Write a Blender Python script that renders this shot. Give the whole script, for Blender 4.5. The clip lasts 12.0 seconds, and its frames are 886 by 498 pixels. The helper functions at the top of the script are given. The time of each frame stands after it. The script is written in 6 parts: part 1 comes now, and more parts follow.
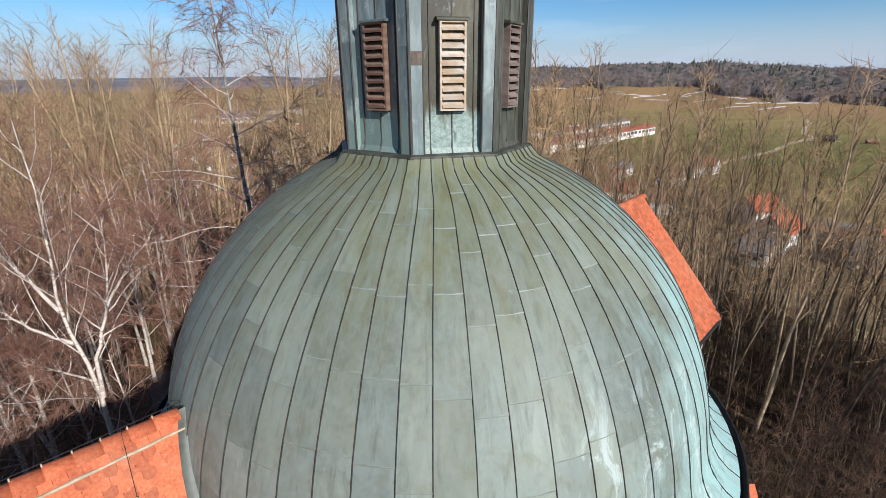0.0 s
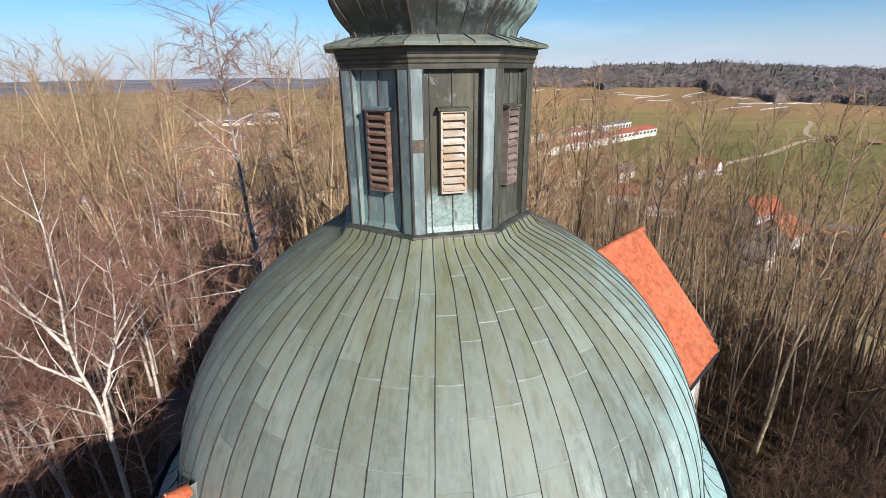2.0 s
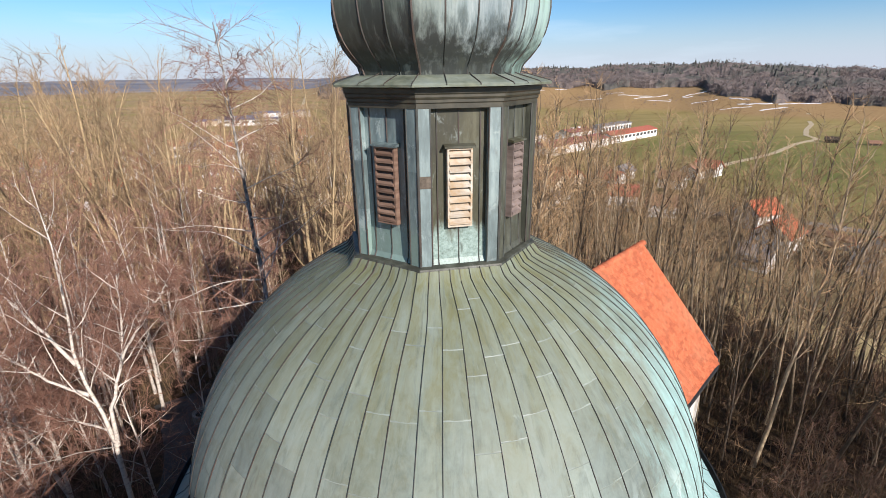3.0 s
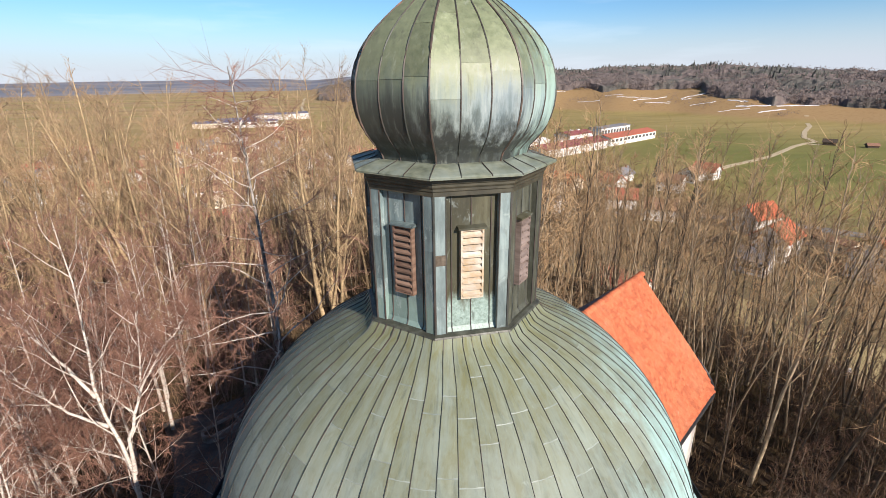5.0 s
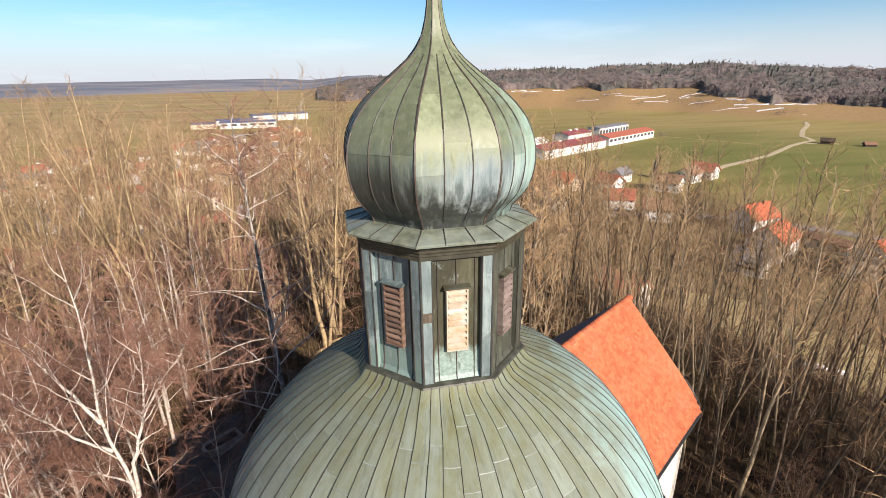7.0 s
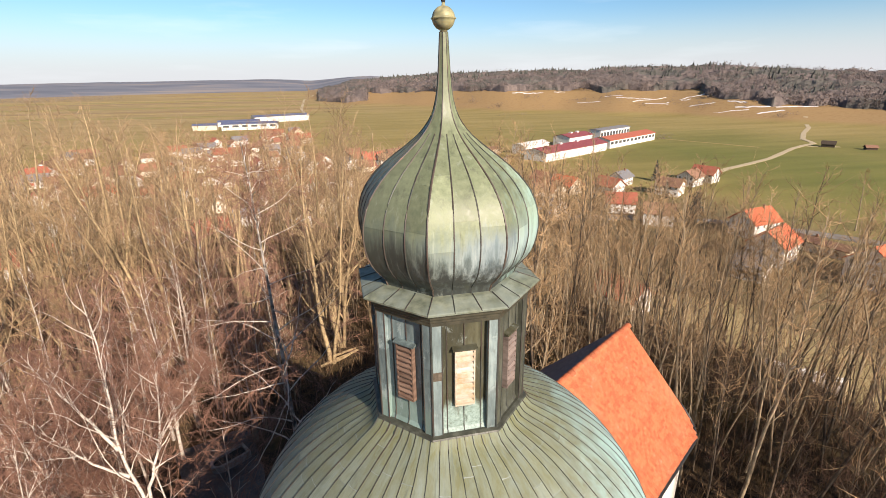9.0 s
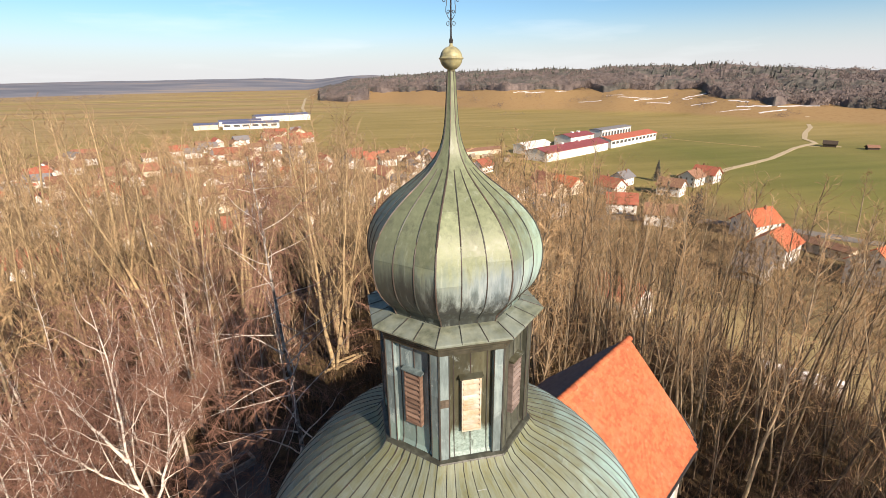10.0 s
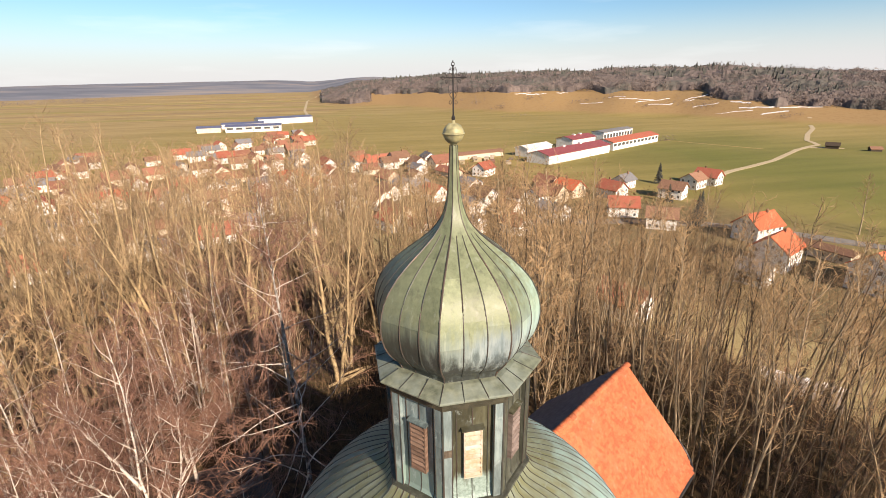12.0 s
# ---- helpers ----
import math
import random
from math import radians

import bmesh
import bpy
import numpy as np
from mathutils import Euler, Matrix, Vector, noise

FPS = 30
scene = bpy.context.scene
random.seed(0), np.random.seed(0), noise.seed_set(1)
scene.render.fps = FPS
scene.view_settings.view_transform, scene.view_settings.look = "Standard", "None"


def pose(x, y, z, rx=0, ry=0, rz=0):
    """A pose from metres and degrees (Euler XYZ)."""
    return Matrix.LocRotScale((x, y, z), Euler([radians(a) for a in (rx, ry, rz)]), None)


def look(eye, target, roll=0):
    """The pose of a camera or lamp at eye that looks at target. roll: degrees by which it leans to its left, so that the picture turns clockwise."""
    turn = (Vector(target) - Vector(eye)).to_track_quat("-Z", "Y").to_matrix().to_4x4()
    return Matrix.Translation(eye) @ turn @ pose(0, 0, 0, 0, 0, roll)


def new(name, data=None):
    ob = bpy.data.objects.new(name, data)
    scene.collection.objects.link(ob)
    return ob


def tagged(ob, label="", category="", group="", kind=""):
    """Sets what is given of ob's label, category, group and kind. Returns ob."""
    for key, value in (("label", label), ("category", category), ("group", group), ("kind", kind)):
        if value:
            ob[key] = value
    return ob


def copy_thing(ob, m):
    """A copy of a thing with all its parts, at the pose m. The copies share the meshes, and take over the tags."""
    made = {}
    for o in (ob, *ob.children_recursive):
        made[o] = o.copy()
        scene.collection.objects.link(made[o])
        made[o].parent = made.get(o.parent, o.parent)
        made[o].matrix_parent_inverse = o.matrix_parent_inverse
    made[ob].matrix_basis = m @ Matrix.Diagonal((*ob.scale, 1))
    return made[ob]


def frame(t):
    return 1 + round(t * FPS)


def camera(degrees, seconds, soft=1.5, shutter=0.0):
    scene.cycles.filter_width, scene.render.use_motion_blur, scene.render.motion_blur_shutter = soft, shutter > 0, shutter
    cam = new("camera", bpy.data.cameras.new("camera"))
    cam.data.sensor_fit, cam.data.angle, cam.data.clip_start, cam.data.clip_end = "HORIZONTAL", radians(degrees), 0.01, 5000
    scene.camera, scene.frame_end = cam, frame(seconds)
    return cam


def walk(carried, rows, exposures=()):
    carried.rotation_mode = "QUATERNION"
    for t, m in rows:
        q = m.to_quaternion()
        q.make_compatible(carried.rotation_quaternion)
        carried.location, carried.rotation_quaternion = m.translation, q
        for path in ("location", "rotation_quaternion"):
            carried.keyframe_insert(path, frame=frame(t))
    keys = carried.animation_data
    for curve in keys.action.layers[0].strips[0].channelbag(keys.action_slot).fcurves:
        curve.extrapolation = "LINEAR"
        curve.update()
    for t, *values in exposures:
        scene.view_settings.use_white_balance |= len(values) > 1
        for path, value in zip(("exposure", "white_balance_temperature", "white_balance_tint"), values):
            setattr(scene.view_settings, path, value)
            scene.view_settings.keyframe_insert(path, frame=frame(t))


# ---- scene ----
cam = camera(85.0, 12.0, soft=0.8)
PATH = [
    (0, (-1.562, -7.854, 14.126), (-1.163, -6.016, 13.445), -0.5),
    (0.5, (-1.567, -7.81, 14.415), (-1.169, -5.972, 13.734), -0.6),
    (1, (-1.57, -7.764, 14.697), (-1.174, -5.926, 14.014), -0.5),
    (1.5, (-1.554, -7.708, 14.967), (-1.16, -5.87, 14.285), -0.7),
    (2, (-1.519, -7.712, 15.201), (-1.126, -5.872, 14.522), -0.7),
    (2.5, (-1.526, -7.72, 15.427), (-1.134, -5.88, 14.748), -0.7),
    (3, (-1.592, -7.681, 15.679), (-1.2, -5.841, 15.0), -0.7),
    (5, (-1.823, -7.794, 16.849), (-1.427, -5.954, 16.174), -0.7),
    (5.5, (-1.787, -7.831, 17.148), (-1.39, -5.992, 16.47), -0.7),
    (6, (-1.775, -7.917, 17.405), (-1.375, -6.077, 16.73), -0.7),
    (6.5, (-1.732, -7.97, 17.648), (-1.333, -6.131, 16.97), -0.8),
    (7, (-1.652, -7.984, 17.875), (-1.253, -6.145, 17.196), -0.9),
    (9, (-1.808, -8.13, 19.056), (-1.412, -6.29, 18.38), -0.8),
    (9.5, (-1.854, -8.142, 19.331), (-1.461, -6.302, 18.653), -0.8),
    (10, (-1.914, -8.149, 19.655), (-1.522, -6.309, 18.975), -0.8),
    (10.5, (-1.98, -8.194, 19.953), (-1.589, -6.353, 19.275), -0.9),
    (11, (-1.979, -8.222, 20.252), (-1.591, -6.381, 19.575), -1.0),
    (11.5, (-1.958, -8.236, 20.547), (-1.573, -6.395, 19.87), -1.0),
    (12, (-1.945, -8.279, 20.833), (-1.561, -6.436, 20.158), -1.0),
]
walk(cam, [(t, look(eye, target, roll)) for t, eye, target, roll in PATH],
     exposures=[(0, 0.06, 6030, 15), (1.5, 0.21, 6130, 16), (3, 0.33, 6280, 16), (6, 0.47, 6680, 17), (9, 0.52, 7180, 18), (12, 0.57, 7650, 19)])

# ---- light and sky ----
SUN_AZ, SUN_EL = 22.0, 28.0  # degrees to the right of due -y, and above the horizon
sun_dir = Vector((math.sin(radians(SUN_AZ)) * math.cos(radians(SUN_EL)), -math.cos(radians(SUN_AZ)) * math.cos(radians(SUN_EL)), math.sin(radians(SUN_EL))))
sun = new("sun", bpy.data.lights.new("sun", "SUN"))
sun.data.energy, sun.data.angle, sun.data.color = 5.35, radians(0.6), (1.0, 0.92, 0.80)
sun.matrix_world = look(sun_dir * 100, (0, 0, 0))

world = bpy.data.worlds.new("sky")
scene.world = world
world.use_nodes = True
wn, wl = world.node_tree.nodes, world.node_tree.links
wn.clear()
sky = wn.new("ShaderNodeTexSky")
sky.sky_type, sky.sun_disc = "NISHITA", False
sky.sun_elevation, sky.sun_rotation = radians(SUN_EL), radians(180 - SUN_AZ)
sky.altitude, sky.air_density, sky.dust_density, sky.ozone_density = 500, 1.0, 0.25, 2.5
coord = wn.new("ShaderNodeTexCoord")
stretch = wn.new("ShaderNodeMapping")
stretch.inputs["Scale"].default_value = (2.2, 2.2, 16.0)
cloud = wn.new("ShaderNodeTexNoise")
cloud.inputs["Scale"].default_value, cloud.inputs["Detail"].default_value = 1.6, 6.0
thin = wn.new("ShaderNodeMapRange")
thin.inputs["From Min"].default_value, thin.inputs["From Max"].default_value, thin.inputs["To Max"].default_value = 0.55, 0.80, 0.30
veil = wn.new("ShaderNodeMix")
veil.data_type = "RGBA"
veil.inputs[7].default_value = (16.0, 18.6, 20.2, 1)
sky_out = wn.new("ShaderNodeBackground")
sky_out.inputs["Strength"].default_value = 0.045
wo = wn.new("ShaderNodeOutputWorld")
wl.new(coord.outputs["Generated"], stretch.inputs["Vector"])
wl.new(stretch.outputs[0], cloud.inputs["Vector"])
wl.new(cloud.outputs["Fac"], thin.inputs["Value"])
wl.new(thin.outputs[0], veil.inputs[0])
tint = wn.new("ShaderNodeMix")
tint.data_type, tint.blend_type = "RGBA", "MULTIPLY"
tint.inputs[0].default_value, tint.inputs[7].default_value = 1.0, (0.72, 1.06, 1.28, 1)
wl.new(sky.outputs[0], tint.inputs[6])
haze = wn.new("ShaderNodeMix")
haze.data_type = "RGBA"
haze.inputs[7].default_value = (11.3, 12.5, 14.0, 1)
height = wn.new("ShaderNodeSeparateXYZ")
fade = wn.new("ShaderNodeMapRange")
fade.interpolation_type = "SMOOTHSTEP"
for key, value in (("From Min", 0.0), ("From Max", 0.12), ("To Min", 0.9), ("To Max", 0.0)):
    fade.inputs[key].default_value = value
wl.new(coord.outputs["Generated"], height.inputs[0])
wl.new(height.outputs[2], fade.inputs["Value"])
wl.new(fade.outputs[0], haze.inputs[0])
glow = wn.new("ShaderNodeMapRange")  # clear winter air: paler towards the horizon, deep blue overhead
glow.interpolation_type = "SMOOTHSTEP"
for key, value in (("From Min", 0.10), ("From Max", 0.55), ("To Min", 1.72), ("To Max", 1.0)):
    glow.inputs[key].default_value = value
paler = wn.new("ShaderNodeVectorMath")
paler.operation = "SCALE"
wl.new(height.outputs[2], glow.inputs["Value"])
wl.new(tint.outputs[2], paler.inputs[0])
wl.new(glow.outputs[0], paler.inputs["Scale"])
wl.new(paler.outputs[0], haze.inputs[6])
wl.new(haze.outputs[2], veil.inputs[6])
wl.new(veil.outputs[2], sky_out.inputs["Color"])
wl.new(sky_out.outputs[0], wo.inputs["Surface"])


# ---- materials ----
class Nodes:
    """A principled material and short ways to wire it."""

    def __init__(self, name, rough=0.7, metal=0.0):
        self.m = bpy.data.materials.new(name)
        self.m.use_nodes = True
        self.t = self.m.node_tree
        self.b = self.t.nodes["Principled BSDF"]
        self.b.inputs["Roughness"].default_value = rough
        self.b.inputs["Metallic"].default_value = metal
        self.pos = self.t.nodes.new("ShaderNodeNewGeometry").outputs["Position"]
        self.obj = self.t.nodes.new("ShaderNodeTexCoord").outputs["Object"]
        info = self.t.nodes.new("ShaderNodeObjectInfo")
        self.rnd = info.outputs["Random"]

    def noise(self, scale, detail=4, rough=0.55, vec=None, squash=None, warp=0.0):
        v = vec or self.pos
        if squash:
            mp = self.t.nodes.new("ShaderNodeMapping")
            mp.inputs["Scale"].default_value = squash
            self.t.links.new(v, mp.inputs["Vector"])
            v = mp.outputs[0]
        n = self.t.nodes.new("ShaderNodeTexNoise")
        n.inputs["Scale"].default_value, n.inputs["Detail"].default_value, n.inputs["Roughness"].default_value = scale, detail, rough
        n.inputs["Distortion"].default_value = warp
        self.t.links.new(v, n.inputs["Vector"])
        return n.outputs["Fac"]

    def ramp(self, fac, stops):
        r = self.t.nodes.new("ShaderNodeValToRGB")
        e = r.color_ramp.elements
        while len(e) < len(stops):
            e.new(0.5)
        for k, (p, c) in zip(e, stops):
            k.position, k.color = p, (*c, 1)
        self.t.links.new(fac, r.inputs[0])
        return r.outputs[0]

    def math(self, op, a, b=0.0, clamp=False):
        n = self.t.nodes.new("ShaderNodeMath")
        n.operation, n.use_clamp = op, clamp
        for i, v in enumerate((a, b)):
            if isinstance(v, (int, float)):
                n.inputs[i].default_value = v
            else:
                self.t.links.new(v, n.inputs[i])
        return n.outputs[0]

    def span(self, v, lo, hi, a=0.0, b=1.0):
        n = self.t.nodes.new("ShaderNodeMapRange")
        for key, x in (("From Min", lo), ("From Max", hi), ("To Min", a), ("To Max", b)):
            n.inputs[key].default_value = x
        self.t.links.new(v, n.inputs["Value"])
        return n.outputs[0]

    def mix(self, fac, a, b, blend="MIX"):
        n = self.t.nodes.new("ShaderNodeMix")
        n.data_type, n.blend_type = "RGBA", blend
        for i, v in ((0, fac), (6, a), (7, b)):
            if isinstance(v, (int, float)):
                n.inputs[i].default_value = v
            elif isinstance(v, tuple):
                n.inputs[i].default_value = (*v, 1)
            else:
                self.t.links.new(v, n.inputs[i])
        return n.outputs[2]

    def axis(self, v, which):
        n = self.t.nodes.new("ShaderNodeSeparateXYZ")
        self.t.links.new(v, n.inputs[0])
        return n.outputs[which]

    def vary(self, col, amount, rnd=None):
        return self.mix(1.0, col, self.ramp(rnd or self.rnd, [(0, (1 - amount,) * 3), (1, (1 + amount,) * 3)]), "MULTIPLY")

    def island(self):
        return self.t.nodes.new("ShaderNodeNewGeometry").outputs["Random Per Island"]

    def done(self, col, bump=None, strength=0.3, dist=0.01, rough=None):
        self.t.links.new(col, self.b.inputs["Base Color"])
        if bump is not None:
            n = self.t.nodes.new("ShaderNodeBump")
            n.inputs["Strength"].default_value, n.inputs["Distance"].default_value = strength, dist
            self.t.links.new(bump, n.inputs["Height"])
            self.t.links.new(n.outputs[0], self.b.inputs["Normal"])
        if rough is not None:
            self.t.links.new(rough, self.b.inputs["Roughness"])
        return self.m


def plain(name, stops, scale, rough=0.75, bump=0.3, dist=0.01, vary=0.0, metal=0.0, big=None, squash=None, island=False, obj=False):
    """Two scales of variation over a ramp of colours. big: (scale, colour, amount) of a second, larger stain."""
    n = Nodes(name, rough, metal)
    v = n.obj if obj else n.pos
    f = n.noise(scale, 6, 0.6, v, squash)
    col = n.ramp(f, stops)
    if big:
        s, c, amount = big
        col = n.mix(n.span(n.noise(s, 4, 0.6, v), 0.42, 0.68, 0, amount), col, c)
    if vary:
        col = n.vary(col, vary, n.island() if island else None)
    return n.done(col, f if bump else None, bump, dist)


def copper(name, dark, mid, pale, olive, turquoise, streak=0.5, wet=0.0, top=(11.6, 13.0), rnd=0.16):
    """Weathered copper sheet: dull verdigris with run-off streaks, olive near the top and bright turquoise on the weather side."""
    n = Nodes(name, 0.55)
    strip = n.t.nodes.new("ShaderNodeUVMap").outputs[0]
    big = n.noise(0.7, 5, 0.6)
    fine = n.noise(9.0, 6, 0.65)
    run = n.noise(5.5, 6, 0.65, strip, (1.0, 0.14, 1.0))
    base = n.mix(n.span(fine, 0.3, 0.7), n.mix(n.span(big, 0.35, 0.65), dark, mid), mid)
    base = n.mix(n.span(run, 0.52, 0.75, 0, streak), base, pale)
    base = n.vary(base, rnd)
    hue = n.t.nodes.new("ShaderNodeTexWhiteNoise")
    hue.noise_dimensions = "1D"
    n.t.links.new(n.rnd, hue.inputs["W"])
    base = n.mix(n.span(hue.outputs["Value"], 0.4, 1.0, 0, 0.22), base, (0.15, 0.20, 0.205))
    base = n.mix(n.span(hue.outputs["Value"], 0.45, 0.0, 0, 0.3), base, (0.17, 0.185, 0.115))
    z = n.axis(n.pos, 2)
    lift = n.math("MULTIPLY", n.span(z, top[0], top[1]), n.span(n.noise(2.6, 6, 0.7, strip, (1, 0.22, 1), 0.4), 0.25, 0.6, 0.1, 1.0))
    base = n.mix(lift, base, olive)
    # the weather side
    x, y = n.axis(n.pos, 0), n.axis(n.pos, 1)
    side = n.math("ADD", n.math("MULTIPLY", x, 0.9), n.math("MULTIPLY", y, 0.12))
    side = n.math("ADD", side, n.math("MULTIPLY", z, -0.25))
    side = n.math("ADD", side, n.math("MULTIPLY", n.noise(1.5, 6, 0.75, n.pos, (1, 1, 0.4), 0.4), 4.4))
    base = n.mix(n.span(side, wet, wet + 1.7, 0, 0.9), base, turquoise)
    worn = n.math("MULTIPLY", n.span(x, 0.25, 0.8), n.span(n.noise(2.3, 8, 0.75, strip, (1, 0.42, 1), 0.9), 0.55, 0.61))
    base = n.mix(n.math("MULTIPLY", n.math("MULTIPLY", worn, n.span(z, 11.0, 10.3)), 0.6), base, (0.55, 0.66, 0.64))
    stain = n.noise(7.0, 7, 0.72, strip, (1, 0.16, 1), 0.5)
    base = n.mix(n.span(stain, 0.52, 0.68, 0, 0.6), base, (0.085, 0.105, 0.085))
    mottle = n.noise(3.4, 6, 0.7, strip, (1, 0.6, 1), 0.7)
    base = n.mix(n.span(mottle, 0.40, 0.66, 0.0, 0.32), base, (0.25, 0.325, 0.31))
    base = n.mix(n.span(mottle, 0.45, 0.28, 0.0, 0.4), base, (0.16, 0.165, 0.10))
    spots = n.noise(6.0, 6, 0.7, strip, (1, 0.4, 1), 0.6)
    base = n.mix(n.span(spots, 0.64, 0.74, 0, 0.35), base, pale)
    n.b.inputs["Specular IOR Level"].default_value = 0.3
    return n.done(base, fine, 0.12, 0.01, n.span(fine, 0.3, 0.7, 0.52, 0.72))


copper_dome = copper("copper_dome", (0.13, 0.16, 0.14), (0.24, 0.278, 0.236), (0.37, 0.43, 0.385), (0.16, 0.165, 0.075), (0.35, 0.565, 0.55), wet=0.8, rnd=0.27, top=(10.9, 12.9))


def onion_copper():
    """Olive-green above, a pale run-off band below the belly's middle, blue-black underneath, darker towards the west.
    """
    n = Nodes("copper_onion", 0.5)
    fine, big = n.noise(9, 6, 0.65), n.noise(1.1, 5, 0.65)
    run = n.noise(8.0, 6, 0.68, n.pos, (1, 1, 0.11))
    z = n.math("ADD", n.axis(n.pos, 2), n.span(run, 0.25, 0.75, -0.26, 0.26))
    z = n.math("ADD", z, n.span(big, 0.3, 0.7, -0.12, 0.12))
    x = n.axis(n.pos, 0)
    top = n.mix(n.span(fine, 0.3, 0.7), (0.14, 0.17, 0.098), (0.235, 0.27, 0.165))
    band = n.mix(n.span(run, 0.4, 0.65), (0.17, 0.23, 0.245), (0.37, 0.435, 0.445))
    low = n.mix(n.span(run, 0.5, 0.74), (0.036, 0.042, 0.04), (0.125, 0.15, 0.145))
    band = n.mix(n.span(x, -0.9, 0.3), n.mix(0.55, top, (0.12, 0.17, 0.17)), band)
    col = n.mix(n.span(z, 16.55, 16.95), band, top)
    # the blue-black reaches higher on the west side, which is darker throughout
    dark_z = n.math("ADD", z, n.span(x, -0.9, 0.2, -0.40, 0.0))
    col = n.mix(n.span(dark_z, 15.96, 16.30), low, col)
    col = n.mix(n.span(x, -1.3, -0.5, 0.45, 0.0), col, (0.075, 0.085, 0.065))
    teal = n.math("ADD", x, n.span(run, 0.3, 0.7, -0.5, 0.5))
    col = n.mix(n.span(teal, 0.7, 1.6, 0, 0.75), col, (0.30, 0.46, 0.41))
    stain = n.noise(6.5, 6, 0.7, n.pos, (1, 1, 0.10), 0.3)
    col = n.mix(n.span(stain, 0.54, 0.68, 0, 0.6), col, (0.07, 0.08, 0.06))
    col = n.mix(n.span(stain, 0.42, 0.30, 0, 0.4), col, (0.38, 0.42, 0.37))
    col = n.vary(col, 0.2)
    col = n.mix(n.span(n.noise(13, 5, 0.7), 0.70, 0.76, 0, 0.4), col, (0.48, 0.50, 0.42))
    return n.done(col, fine, 0.12, 0.01, n.span(fine, 0.3, 0.7, 0.42, 0.62))


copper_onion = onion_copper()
copper_seam = plain("copper_seam", [(0.3, (0.02, 0.024, 0.022)), (0.7, (0.065, 0.075, 0.066))], 6, 0.55, 0.2, big=(1.3, (0.068, 0.04, 0.033), 0.8))
seam_red = plain("seam_red", [(0.3, (0.05, 0.04, 0.035)), (0.62, (0.10, 0.075, 0.06)), (0.75, (0.32, 0.13, 0.09))], 3, 0.5, 0.2)


def wall_copper(name, dark, mid, pale, spot, amount=0.6, green=None, bare=0.6):
    """Lantern sheets: runs, dark specks and worn pale patches. green: the colour of the stain under the openings."""
    n = Nodes(name, 0.5)
    run = n.noise(6, 6, 0.65, n.pos, (1, 1, 0.22))
    fine = n.noise(22, 6, 0.7)
    col = n.mix(n.span(run, 0.3, 0.55), dark, mid)
    col = n.mix(n.span(run, 0.52, 0.72), col, pale)
    col = n.mix(n.span(n.noise(3.2, 5, 0.7, n.pos, (1, 1, 0.5)), 0.52, 0.66, 0, amount), col, spot)
    if green:
        z = n.math("ADD", n.axis(n.pos, 2), n.span(run, 0.2, 0.8, -0.3, 0.3))
        col = n.mix(n.span(z, 13.72, 13.50, 0, 0.85), col, n.mix(n.span(fine, 0.35, 0.65), (0.17, 0.25, 0.22), green))
    worn = n.noise(4.2, 7, 0.75, n.pos, (1, 1, 0.55), 0.6)
    col = n.mix(n.span(worn, 0.58, 0.64, 0, bare), col, (0.36, 0.43, 0.42))
    col = n.mix(n.span(worn, 0.40, 0.33, 0, 0.55), col, dark)
    col = n.mix(n.span(fine, 0.66, 0.76, 0, 0.7), col, spot)
    col = n.vary(col, 0.2)
    return n.done(col, fine, 0.2, 0.006, n.span(fine, 0.3, 0.7, 0.4, 0.62))


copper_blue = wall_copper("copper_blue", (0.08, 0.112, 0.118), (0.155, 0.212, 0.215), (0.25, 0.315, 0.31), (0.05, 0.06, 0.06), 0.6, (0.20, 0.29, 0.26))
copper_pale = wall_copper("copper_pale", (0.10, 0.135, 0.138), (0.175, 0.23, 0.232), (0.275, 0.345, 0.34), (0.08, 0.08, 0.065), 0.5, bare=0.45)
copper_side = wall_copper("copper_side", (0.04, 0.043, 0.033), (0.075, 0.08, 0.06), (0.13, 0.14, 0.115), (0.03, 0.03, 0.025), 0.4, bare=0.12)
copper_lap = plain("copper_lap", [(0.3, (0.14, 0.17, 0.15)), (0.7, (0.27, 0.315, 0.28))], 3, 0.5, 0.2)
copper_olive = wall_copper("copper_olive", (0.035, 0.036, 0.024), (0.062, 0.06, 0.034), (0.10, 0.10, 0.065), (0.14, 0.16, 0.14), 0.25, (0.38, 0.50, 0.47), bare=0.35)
copper_brown = plain("copper_brown", [(0.3, (0.06, 0.045, 0.03)), (0.7, (0.16, 0.13, 0.10))], 14, 0.6, 0.3)
# mouldings: the shadow under the overhanging eaves is put into a near-black colour
cornice_shaded = plain("cornice_shaded", [(0.3, (0.028, 0.028, 0.02)), (0.7, (0.075, 0.07, 0.048))], 5, 0.5, 0.2, vary=0.12)
flashing_sheet = plain("flashing_sheet", [(0.3, (0.08, 0.094, 0.08)), (0.7, (0.155, 0.172, 0.145))], 5, 0.55, 0.2, vary=0.12)
lip_sheet = plain("lip_sheet", [(0.3, (0.09, 0.11, 0.08)), (0.7, (0.24, 0.265, 0.195))], 7, 0.5, 0.2, vary=0.15, big=(1.8, (0.25, 0.30, 0.275), 0.7))
wood_white = plain("wood_white", [(0.3, (0.36, 0.29, 0.21)), (0.55, (0.53, 0.48, 0.40)), (0.8, (0.64, 0.60, 0.53))], 7, 0.75, 0.4, vary=0.12, big=(6, (0.40, 0.24, 0.09), 0.65), squash=(0.35, 0.35, 1.6))
wood_red = plain("wood_red", [(0.3, (0.11, 0.062, 0.042)), (0.7, (0.25, 0.165, 0.12))], 8, 0.75, 0.4, vary=0.2, squash=(0.35, 0.35, 1.6))
